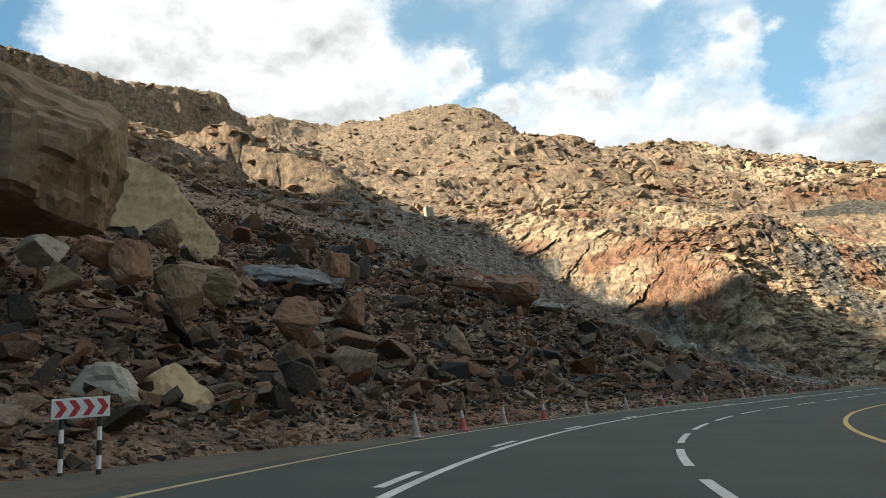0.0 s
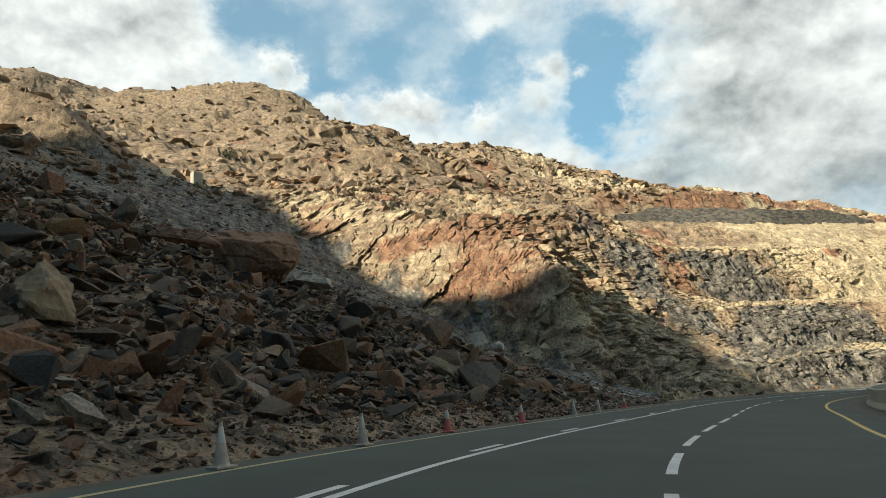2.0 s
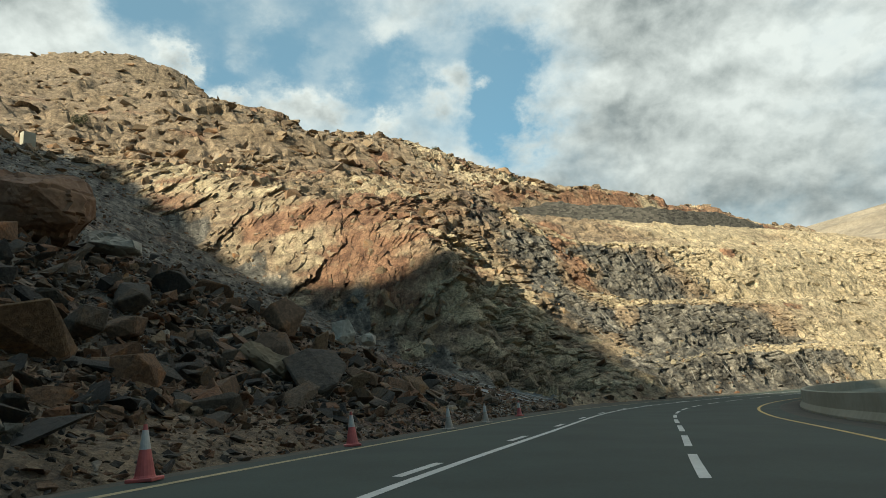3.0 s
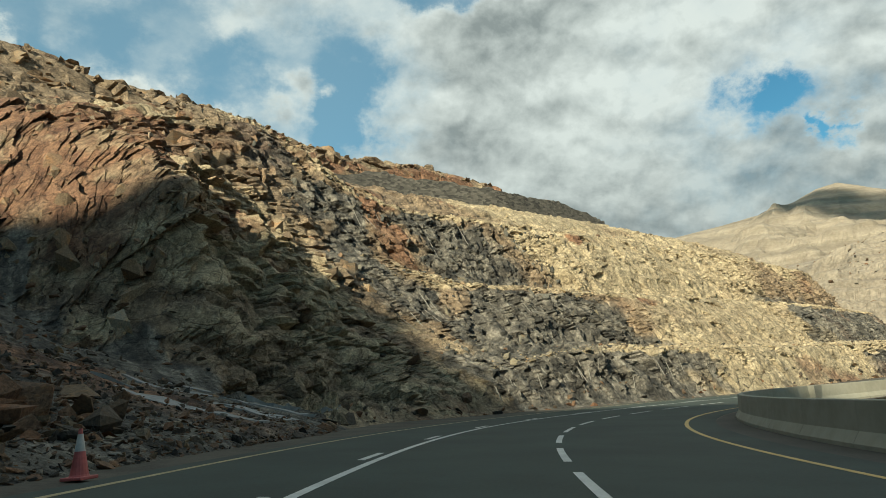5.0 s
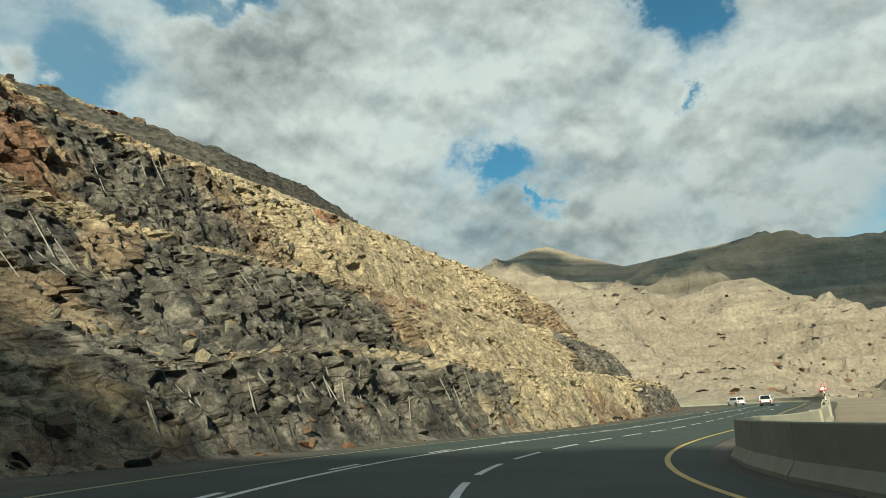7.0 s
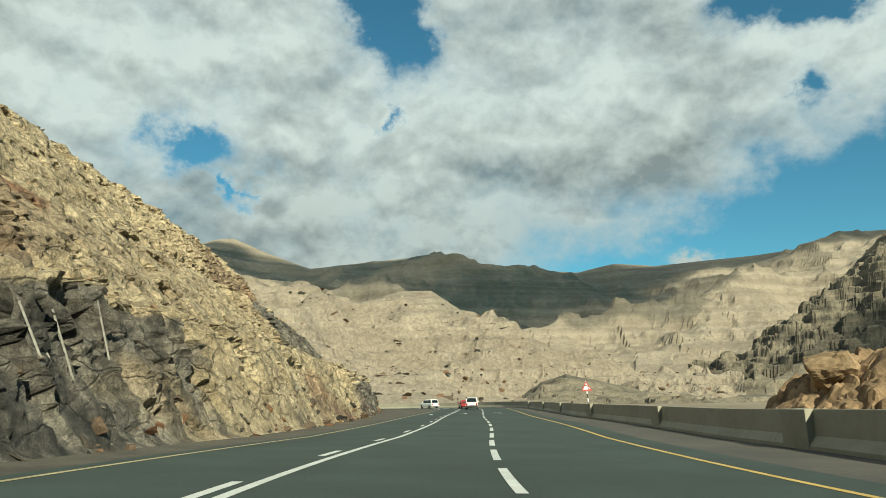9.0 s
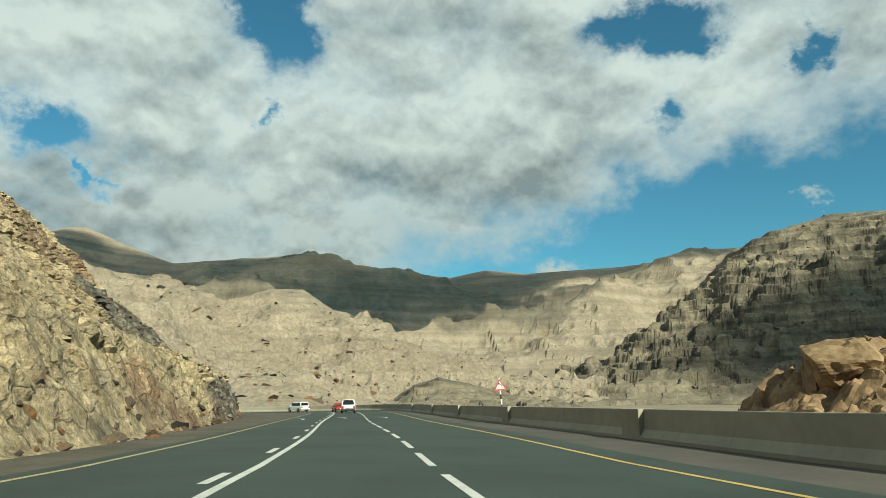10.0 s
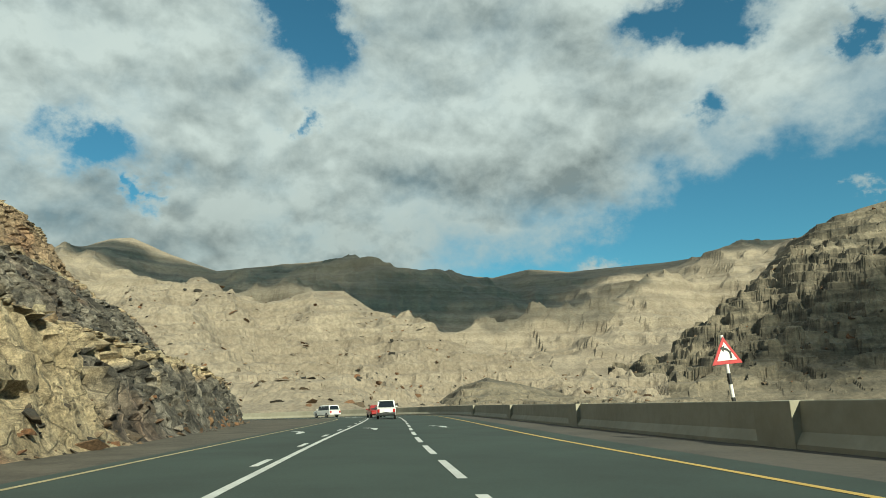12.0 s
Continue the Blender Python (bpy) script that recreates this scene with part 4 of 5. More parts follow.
def build_rubble():
    rng = np.random.default_rng(4)
    n = 60000
    s, d = rng.uniform(-14, 90, n), rng.uniform(0, 1, n) ** 1.1 * 50
    keep = (d > 0.2 + rng.uniform(0, 1.6, n)) & ~((s > 70) & (d > 16 + (88 - s) * 1.0)) & (rng.uniform(0, 1, n) < np.where((s > 55) & (d > 30), 0.35, 1)) & (rng.uniform(0, 1, n) > smooth(s, 74, 83))
    s, d = s[keep], d[keep]
    p = on_hill(s, d)
    size = np.clip(0.13 * (1 - rng.uniform(0, 1, len(s))) ** -0.45, 0.12, 0.9)
    p[:, 2] += size * 0.25
    scatter("rockfall_rubble", "broken grey and brown stones of the rockfall slope", "rubble", p, size, STONE, 3)
    n = 26000
    s, d = rng.uniform(-8, 88, n), -0.7 + rng.uniform(0, 1, n) ** 1.5 * 14
    scatter("verge_stones", "small brown stones and grit along the foot of the rockfall", "stones", on_hill(s, d), np.clip(rng.gamma(1.6, 0.05, n), 0.025, 0.34), STONE, 9)
    n = 9000
    s, d = rng.uniform(44, 93, n), rng.uniform(4, 84, n)
    p = on_hill(s, d)
    scatter("scree_gravel", "fine dark grey scree on the slope", "scree", p, np.clip(rng.gamma(2, 0.09, n), 0.06, 0.5), STONE, 5)
    n = 17000
    s, d = rng.uniform(-20, 225, n), 60 + rng.uniform(0, 1, n) ** 1.2 * 200
    p = on_hill(s, d)
    scatter("hillside_stones", "tan weathered stones strewn over the upper slope", "stones", p, np.clip(rng.gamma(1.6, 0.45, n), 0.25, 3.2), ROCK, 6, 0.4)
    n = 1500
    s, d = rng.uniform(86, 228, n), np.where(rng.uniform(0, 1, n) < 0.5, rng.uniform(-0.8, 0.9, n), rng.choice([5.0, 15.5, 30.0], n) + rng.normal(0, 1.2, n))
    p = on_hill(s, d)
    scatter("fallen_chips", "small fallen chips at the foot and on the benches", "stones", p, np.clip(rng.gamma(1.5, 0.12, n), 0.06, 0.8), STONE, 7)

    # angular blocks that stand out of the beds
    n = 900
    s, d = rng.uniform(91.5, 108, n), 12 + rng.uniform(0, 1, n) ** 1.3 * 66
    size = np.clip(0.36 * (1 - rng.uniform(0, 1, n)) ** -0.42, 0.3, 1.5)
    p = on_hill(s, d)
    t = np.interp(s, S, HT)
    p[:, 0] -= np.cos(t) * size * 0.4
    p[:, 1] += np.sin(t) * size * 0.4
    scatter("crag_blocks", "tan and orange blocks jutting from the bedded rock face", "rock face", p, size, CRAG, 21, 0.22, 9, CHUNKS)
    n = 3600
    s, d = rng.uniform(109, 215, n), rng.choice([2.1, 12.7, 23.6], n) + np.abs(rng.normal(0, 0.5, n))
    size = np.clip(rng.gamma(1.5, 0.09, n), 0.06, 0.5)
    p = on_hill(s, d)
    scatter("bench_rubble", "pale tan stones lying along the edges of the benches", "stones", p, size, OCHRE_CRAG, 25, 0.4)
    n = 700
    s, d = rng.uniform(106, 136, n), rng.uniform(0.8, 26, n)
    size = np.clip(rng.gamma(2.0, 0.13, n), 0.12, 0.8)
    p = on_hill(s, d)
    p[:, 2] -= size * 0.2
    scatter("grey_crag_blocks", "dark grey blocks standing out of the cut face", "rock face", p, size, GREY_CRAG, 22, 0.35, 9, CHUNKS)
    n = 350
    s, d = rng.uniform(126, 205, n), rng.uniform(0.8, 40, n)
    size = np.clip(rng.gamma(1.6, 0.13, n), 0.1, 0.9)
    p = on_hill(s, d)
    p[:, 2] -= size * 0.25
    scatter("ochre_crag_blocks", "pale ochre blocks standing out of the cut face", "rock face", p, size, OCHRE_CRAG, 23, 0.35, 9, CHUNKS)
    n = 9000
    u, v = rng.uniform(-20, 225, n), 72 + rng.uniform(0, 1, n) ** 1.2 * 190
    keep = vnoise(np.stack([u * 0.07, v * 0.07, u * 0], -1), 33) > 0.05
    p = on_hill(u[keep], v[keep])
    scatter("slope_crags", "tan craggy outcrops along the upper slope", "rock", p, np.clip(rng.gamma(2.2, 0.55, int(keep.sum())), 0.4, 3.4), CRAG, 24, 0.2)


build_rubble()


def boulder(m, seed, size, label="angular limestone boulder lying in the rockfall", group="boulders of the rockfall", count=12, mat=None):
    bm = rock_bmesh(seed, count, size)
    edges = [e for e in bm.edges if e.calc_face_angle(0) > 0.5]
    bmesh.ops.bevel(bm, geom=edges, offset=0.03 * max(size), segments=1, affect="EDGES")
    ob = part("boulder", bm, mat or BOULDER, None, label)
    tagged(ob, category="boulder", group=group)
    ob.matrix_world = m
    return ob


def build_boulders():
    rng = random.Random(12)
    models = [boulder(pose(0, 0, 0), 100 + i, size) for i, size in enumerate([(1, 0.8, 0.65), (1.1, 0.7, 0.5), (0.9, 0.85, 0.8), (1.3, 0.8, 0.35), (1, 0.6, 0.7), (1.2, 0.9, 0.5), (0.8, 0.8, 0.9), (1.4, 0.7, 0.3)])]
    poses = {}
    for i in range(330):
        s, d = rng.uniform(-8, 78), 2.5 + rng.random() * 42
        if s > 66 and d > 22:
            continue
        k = min(2.1, 0.62 * (1 - rng.random()) ** -0.45)
        x, y, z = on_hill(np.array(s), np.array(d))
        which = rng.randrange(len(models))
        m = pose(x, y, z + 0.22 * k, rng.gauss(0, 22), rng.gauss(0, 22), rng.uniform(0, 360)) @ Matrix.Scale(k, 4)
        if which in poses:
            copy_thing(models[which], m)
        else:
            poses[which] = m
    for which, m in poses.items():
        models[which].matrix_world = m


build_boulders()


# the great blocks of the fall, each where it came to rest: place, size, turn
BROWN = grainy("brown_block", (0.134, 0.098, 0.057), (0.249, 0.186, 0.113), 0.25, 0.93, 9.0, 0.7, 0.12)
TAWNY = grainy("tawny_block", (0.288, 0.222, 0.117), (0.411, 0.323, 0.183), 0.2, 0.92, 8.0, 0.5, 0.06)
SLATE = grainy("blue_grey_slab", (0.111, 0.115, 0.115), (0.200, 0.204, 0.196), 0.4, 0.9, 9.0, 0.5, 0.04)
RUSTY = grainy("rusty_block", (0.136, 0.072, 0.043), (0.247, 0.145, 0.085), 0.4, 0.93, 9.0, 0.7, 0.08)
PALE = grainy("pale_limestone_block", (0.22, 0.20, 0.16), (0.38, 0.35, 0.29), 0.5, 0.93, 9.0, 0.7, 0.06)
GREAT = [
    ((-14.6, 24.0, 11.7), (4.7, 4.8, 4.7), (12, 10, 20), BROWN, "huge dark brown boulder overhanging the slope"),
    ((-13.2, 23.0, 7.9), (1.3, 1.1, 0.8), (5, -12, 60), PALE, "pale flat block under the huge boulder"),
    ((-11.3, 22.6, 7.6), (1.1, 1.0, 0.75), (10, 20, 20), RUSTY, "rust brown block under the huge boulder"),
    ((-10.0, 22.6, 7.1), (0.95, 0.9, 1.1), (-15, 8, 70), RUSTY, "rust brown block under the huge boulder"),
    ((-12.2, 22.2, 6.6), (0.9, 0.8, 0.8), (25, 0, 40), BROWN, "brown block under the huge boulder"),
    ((-9.2, 23.6, 8.3), (0.9, 0.9, 0.9), (0, 30, 10), BROWN, "brown block under the huge boulder"),
    ((-9.0, 24.2, 6.2), (1.0, 0.8, 1.6), (10, -20, 30), BROWN, "tall grey brown block beside the huge boulder"),
    ((-12.9, 35.4, 7.6), (2.4, 2.2, 4.0), (-6, 14, 40), BROWN, "tall rounded grey boulder"),
    ((-8.6, 17.6, 2.0), (1.8, 1.4, 1.7), (4, 6, 10), PALE, "pale grey block at the foot of the slope"),
    ((-7.4, 19.4, 2.0), (1.7, 1.4, 1.8), (-6, 3, 50), TAWNY, "yellowish block at the foot of the slope"),
    ((-9.9, 47.2, 11.3), (5.2, 2.8, 0.75), (26, 10, 12), SLATE, "long flat blue grey slab on the rubble"),
    ((-7.0, 48.6, 11.9), (1.7, 1.5, 1.6), (10, 5, 70), RUSTY, "brown block at the end of the slab"),
    ((8.6, 74.2, 13.0), (4.6, 3.0, 3.0), (6, 14, -35), RUSTY, "large rust brown boulder with a hollow underside"),
    ((12.4, 75.5, 11.4), (3.4, 1.8, 0.8), (10, 16, -40), PALE, "pale flat slab below the rusty boulder"),
    ((3.6, 70.0, 13.6), (4.2, 0.9, 0.7), (4, 20, -30), RUSTY, "long brown beam of rock"),
    ((-6.5, 31.5, 5.9), (1.7, 1.5, 1.5), (20, 5, 30), RUSTY, "brown angular boulder among the stones"),
    ((-10.2, 33.0, 8.0), (1.3, 1.2, 1.2), (5, 25, 80), BROWN, "dark boulder among the stones"),
    ((-5.0, 41.0, 7.6), (1.9, 1.4, 1.6), (15, -10, 15), RUSTY, "rusty angular boulder among the stones"),
    ((1.4, 46.6, 5.8), (1.6, 1.2, 1.6), (-10, 10, 45), BROWN, "dark olive block standing on edge"),
    ((27.4, 79.4, 6.3), (1.2, 1.0, 1.25), (5, 5, 20), PALE, "pale boulder with a rusty foot on the scree edge"),
    ((22.5, 75.6, 6.2), (1.9, 1.1, 0.8), (5, 10, 70), PALE, "pale flat boulder on the scree edge"),
    ((29.6, 80.4, 5.9), (1.0, 0.9, 0.8), (0, 15, 10), PALE, "small pale boulder on the scree edge"),
    ((18.2, 59.0, 3.0), (2.0, 0.9, 0.8), (10, 24, -45), BROWN, "long brown block above the cones"),
]


def great_block(i, at, size, turn, mat, label):
    """A broken block: few large flat faces, chipped edges and cracks."""
    bm = rock_bmesh(300 + i, 15, size)
    chip(bm, max(size), 4 if max(size) > 3 else 3, 300 + i)
    ob = part("boulder", bm, mat, None, label)
    tagged(ob, category="boulder", group="great blocks of the rockfall")
    ob.matrix_world = pose(*at, *turn)


def chip(bm, big, cuts, seed):
    """Roughens a block's faces: scars that step in and out, and fine grain."""
    bmesh.ops.triangulate(bm, faces=bm.faces)
    for k in range(cuts):
        bmesh.ops.subdivide_edges(bm, edges=bm.edges[:], cuts=1, use_grid_fill=True)
    bmesh.ops.smooth_vert(bm, verts=bm.verts, factor=0.5, use_axis_x=True, use_axis_y=True, use_axis_z=True)
    bm.normal_update()
    away = Vector((seed * 3.7, 0, 0))
    moves = []
    for v in bm.verts:
        q = v.co / (0.6 * big) + away
        cell = noise.cell(q * 2.4 + Vector((noise.noise(q * 3), noise.noise(q * 3 + away), 0)) * 0.5)
        moves.append(v.normal * big * (0.045 * noise.fractal(q, 1.0, 2.0, 5) + 0.03 * cell + 0.012 * noise.noise(q * 9)))
    for v, m in zip(bm.verts, moves):
        v.co += m


def leaning_slab():
    """The great smooth slab that leans on the fall."""
    outline = [(-4.6, 4.9), (-1.5, 4.1), (0.6, 2.6), (2.5, -0.3), (3.8, -2.5), (3.5, -4.1), (0.6, -4.4), (-2.2, -3.6), (-4.4, -1.0)]
    bm = flat_shape(bmesh.new(), outline, -0.8, 3.2)
    chip(bm, 2.2, 4, 77)
    ob = part("boulder", bm, TAWNY, None, "smooth tawny slab of rock leaning on the slope")
    tagged(ob, category="boulder", group="great blocks of the rockfall")
    ob.matrix_world = pose(-18.3, 45.4, 16.1, -14, 0, 22)


leaning_slab()
for i, row in enumerate(GREAT):
    great_block(i, *row)


# ---- pale strips washed down the scree, and two blocks on the upper track ----
def build_strips():
    rng = random.Random(5)
    rows = [(84, 7, 6.2, 0.9), (85.5, 5, 4.3, 0.7), (86.5, 8, 7.2, 0.35), (87.6, 6, 5.2, 0.4), (88.6, 7.5, 6.6, 0.3), (89.6, 5, 4.2, 0.4), (90.6, 6, 5.2, 0.28), (91.4, 4, 3.2, 0.35), (92.4, 4.4, 3.6, 0.3), (82.6, 5, 4.2, 0.5)]
    for s0, d0, run, wide in rows:
        bm = bmesh.new()
        n = 12
        rings = []
        for i in range(n + 1):
            u = i / n
            d, s = d0 - run * u, s0 + 0.55 * run * u
            c = on_hill(np.array(s), np.array(d))
            e = on_hill(np.array(s + 0.5), np.array(d)) - c
            e = Vector(e / np.linalg.norm(e))
            w = 1.7 * wide * (0.35 + 0.65 * math.sin(math.pi * (0.1 + 0.8 * u))) * rng.uniform(0.75, 1.2)
            base = Vector(c) + Vector((0, 0, rng.uniform(0.0, 0.07)))
            rings.append([bm.verts.new(base - e * w / 2 - Vector((0, 0, 0.3))), bm.verts.new(base - e * w / 2), bm.verts.new(base + e * w / 2), bm.verts.new(base + e * w / 2 - Vector((0, 0, 0.3)))])
        for a, b in zip(rings, rings[1:]):
            for k in range(3):
                bm.faces.new((a[k], a[k + 1], b[k + 1], b[k]))
        bm.faces.new(rings[0][::-1])
        bm.faces.new(rings[-1])
        bmesh.ops.recalc_face_normals(bm, faces=bm.faces)
        ob = part("cement_strip", bm, PALE_CEMENT, None, "pale strip of set cement run down the scree")
        tagged(ob, category="cement strip", group="cement strips on the scree")


PALE_CEMENT = grainy("set_cement", (0.178, 0.174, 0.163), (0.296, 0.289, 0.274), 0.7, 0.9, 8.0, 0.5, 0.03)
build_strips()


def build_track_blocks():
    for x, y, z, w, turn in ((-4.4, 142.5, 43.2, 2.6, 12), (0.4, 141.0, 42.2, 1.7, 30)):
        ob = part("concrete_block", box(bmesh.new(), (-w / 2, -0.6, -2.5), (w / 2, 0.6, 1.2), 0.05), CONCRETE, None, "pale concrete block at the edge of the track")
        tagged(ob, category="block", group="blocks at the upper track")
        ob.matrix_world = pose(x, y, z, 0, 0, turn)


build_track_blocks()


# ---- dry stone wall on the upper bench ----
def build_bench_wall():
    s = np.arange(122, 178, 0.5)
    d = 42.5 + 6.0 * smooth(-s, -150, -122)
    p = on_hill(s, d)
    up = np.interp(s, [122, 130, 165, 178], [1.2, 3.0, 2.6, 0.8])
    base = p[:, 2] - 1.0
    t = np.interp(s, S, HT)
    out = np.stack([np.cos(t), -np.sin(t)], -1)
    rows = []
    for side, high in ((0.7, 0), (0.35, 1), (-0.35, 1), (-0.7, 0)):
        xy = p[:, :2] + out * side
        rows.append(np.concatenate([xy, (base + high * (up + 1.0))[:, None]], 1))
    mesh = grid_mesh("bench_wall", np.stack(rows, 1), [WALL_STONE])
    shade(mesh, False)
    tagged(new("bench_wall", mesh), "dark dry stone retaining wall on the upper bench", "wall", kind="structure")


def coursed_stone():
    m, n, shader = material("coursed_dark_stone", 0.95)
    where = n.add("NewGeometry").outputs["Position"]
    cells = n.add("TexVoronoi")
    n.put(cells.inputs["Vector"], n.vmath("MULTIPLY", where, (1.6, 1.6, 3.2)))
    cells.inputs["Scale"].default_value = 1.0
    part_of = n.add("SeparateColor")
    n.put(part_of.inputs[0], cells.outputs["Color"])
    n.put(shader.inputs["Base Color"], n.mix(part_of.outputs[0], (0.03, 0.028, 0.024), (0.12, 0.108, 0.088)))
    bump(n, shader, cells.outputs["Distance"], 0.8, 0.1)
    return m


WALL_STONE = coursed_stone()
build_bench_wall()


# ---- drill marks: pale half pipes left in the cut faces ----
def build_drill_marks():
    rng = np.random.default_rng(8)
    verts, faces = [], []
    for i in range(34):
        s0 = rng.uniform(107, 131)
        low, high = [(0.2, 2.1), (0.2, 2.1), (7.8, 12.4), (18.2, 23.2), (8.2, 12.4)][rng.integers(0, 5)]
        for k in range(rng.integers(2, 5)):
            run = rng.uniform(0.25, 0.5) * (high - low)
            d0 = high - rng.uniform(0, 1) * (high - low - run)
            s1 = s0 + k * rng.uniform(0.7, 1.3)
            ends = on_hill(np.full(2, s1), np.array([d0, d0 - run]))
            line = ends[0] + (ends[1] - ends[0]) * np.linspace(0, 1, 7)[:, None]
            t = np.interp(s0, S, HT)
            side, out = np.array([np.sin(t), np.cos(t), 0]), np.array([np.cos(t), -np.sin(t), 0.4])
            wide, base = rng.uniform(0.007, 0.012), len(verts)
            for c in line:
                for a, b in ((-1, -0.05), (-0.6, 0.0), (0.6, 0.0), (1, -0.05)):
                    verts.append(c + side * a * wide + out * b)
            for m in range(6):
                for j in range(3):
                    r = base + 4 * m + j
                    faces.append((r, r + 1, r + 5, r + 4))
    mesh = bpy.data.meshes.new("drill_marks")
    mesh.from_pydata([tuple(v) for v in verts], [], faces)
    mesh.materials.append(DRILLED)
    tagged(new("drill_marks", mesh), "pale drill hole traces in the cut rock", "drill marks", kind="stuff")


DRILLED = grainy("drilled_rock", (0.15, 0.14, 0.12), (0.30, 0.28, 0.24), 0.7, 0.9, 8.0, 0.4, 0.02, "world")
build_drill_marks()


# ---- rock mound behind the barrier ----
def build_mound():
    u, v = np.meshgrid(np.linspace(-1, 1, 150), np.linspace(-1, 1, 110), indexing="ij")
    x, y = u * 11, v * 8
    q = np.stack([x, y, x * 0], -1)
    shape = np.exp(-((x + 1.0) / 5.2) ** 2 - ((y + 0.5) / 4.2) ** 2) * 4.4 + np.exp(-((x - 5.5) / 3.5) ** 2 - ((y - 1) / 3) ** 2) * 2.4 + np.exp(-((x + 7) / 2.5) ** 2 - ((y - 1) / 2.5) ** 2) * 1.5
    bent = q + np.stack([vnoise(q * 0.5, 3), vnoise(q * 0.5, 4), vnoise(q * 0.5, 5)], -1) * 0.9
    bent[..., 2] += shape * 1.5
    b1, e1 = blocks(bent * 0.36, 71)
    b2, e2 = blocks(bent * 1.1, 73)
    lump = np.clip(shape / 1.2, 0, 1)
    z = 0.95 * shape + lump * ((b1 - 0.5) * 0.7 + (b2 - 0.5) * 0.5 - 0.4 * np.exp(-e1 * 7) + fbm(q * 1.1, 7, 4) * 0.22) - 0.5
    edge = np.maximum(np.abs(u), np.abs(v))
    z = z - 3.0 * smooth(edge, 0.8, 1.0)
    mesh = grid_mesh("rock_mound", np.stack([x, y, z], -1), [MOUND])
    shade(mesh, False)
    ob = tagged(new("rock_mound", mesh), "orange brown mound of broken rock behind the barrier", "rock mound")
    ob.matrix_world = pose(105.0, 57.0, -1.2, 0, 0, 8)


MOUND = grainy("orange_brown_rock", (0.090, 0.058, 0.030), (0.270, 0.178, 0.098), 0.5, 0.93, 7.0, 0.7, 0.08, "world")
build_mound()
ORANGE = grainy("orange_block", (0.150, 0.096, 0.048), (0.300, 0.208, 0.116), 0.6, 0.93, 8.0, 0.6, 0.06)
for i, row in enumerate([((106.3, 59.3, 1.15), (2.5, 2.0, 1.45), (14, -10, 35), ORANGE, "large angular orange block on top of the mound"),
                         ((107.2, 55.6, 0.6), (1.6, 1.4, 1.0), (-10, 14, 80), ORANGE, "orange block leaning on the mound")]):
    great_block(40 + i, *row)
ledge_ground = ribbon("inner_ground", ALONG, [60.0, 34.0, 12.0], [SAND], -0.25, "stony sand inside the bend", "ground")


# ---- cars ----
def loft(bm, sections):
    """A skin over cross sections, each a list of points; both ends closed."""
    rings = [[bm.verts.new(c) for c in ring] for ring in sections]
    k = len(rings[0])
    for a, b in zip(rings, rings[1:]):
        for i in range(k):
            bm.faces.new((a[i], a[(i + 1) % k], b[(i + 1) % k], b[i]))
    bm.faces.new(rings[0][::-1])
    bm.faces.new(rings[-1])
    bmesh.ops.recalc_face_normals(bm, faces=bm.faces)
    return bm


def ring(y, half, low, high, tuck=0.06):
    return [(-half + tuck, y, low), (-half, y, low + 0.12), (-half, y, high - 0.12), (-half + tuck, y, high), (half - tuck, y, high), (half, y, high - 0.12), (half, y, low + 0.12), (half - tuck, y, low)]


GLASS = plain("dark_car_glass", (0.012, 0.014, 0.016), 0.08)
LAMP_RED = plain("red_tail_lamp", (0.35, 0.015, 0.015), 0.2)
CHROME = plain("car_chrome", (0.6, 0.6, 0.6), 0.2, 1.0)
LAMP_CLEAR = plain("clear_head_lamp", (0.6, 0.6, 0.6), 0.1)


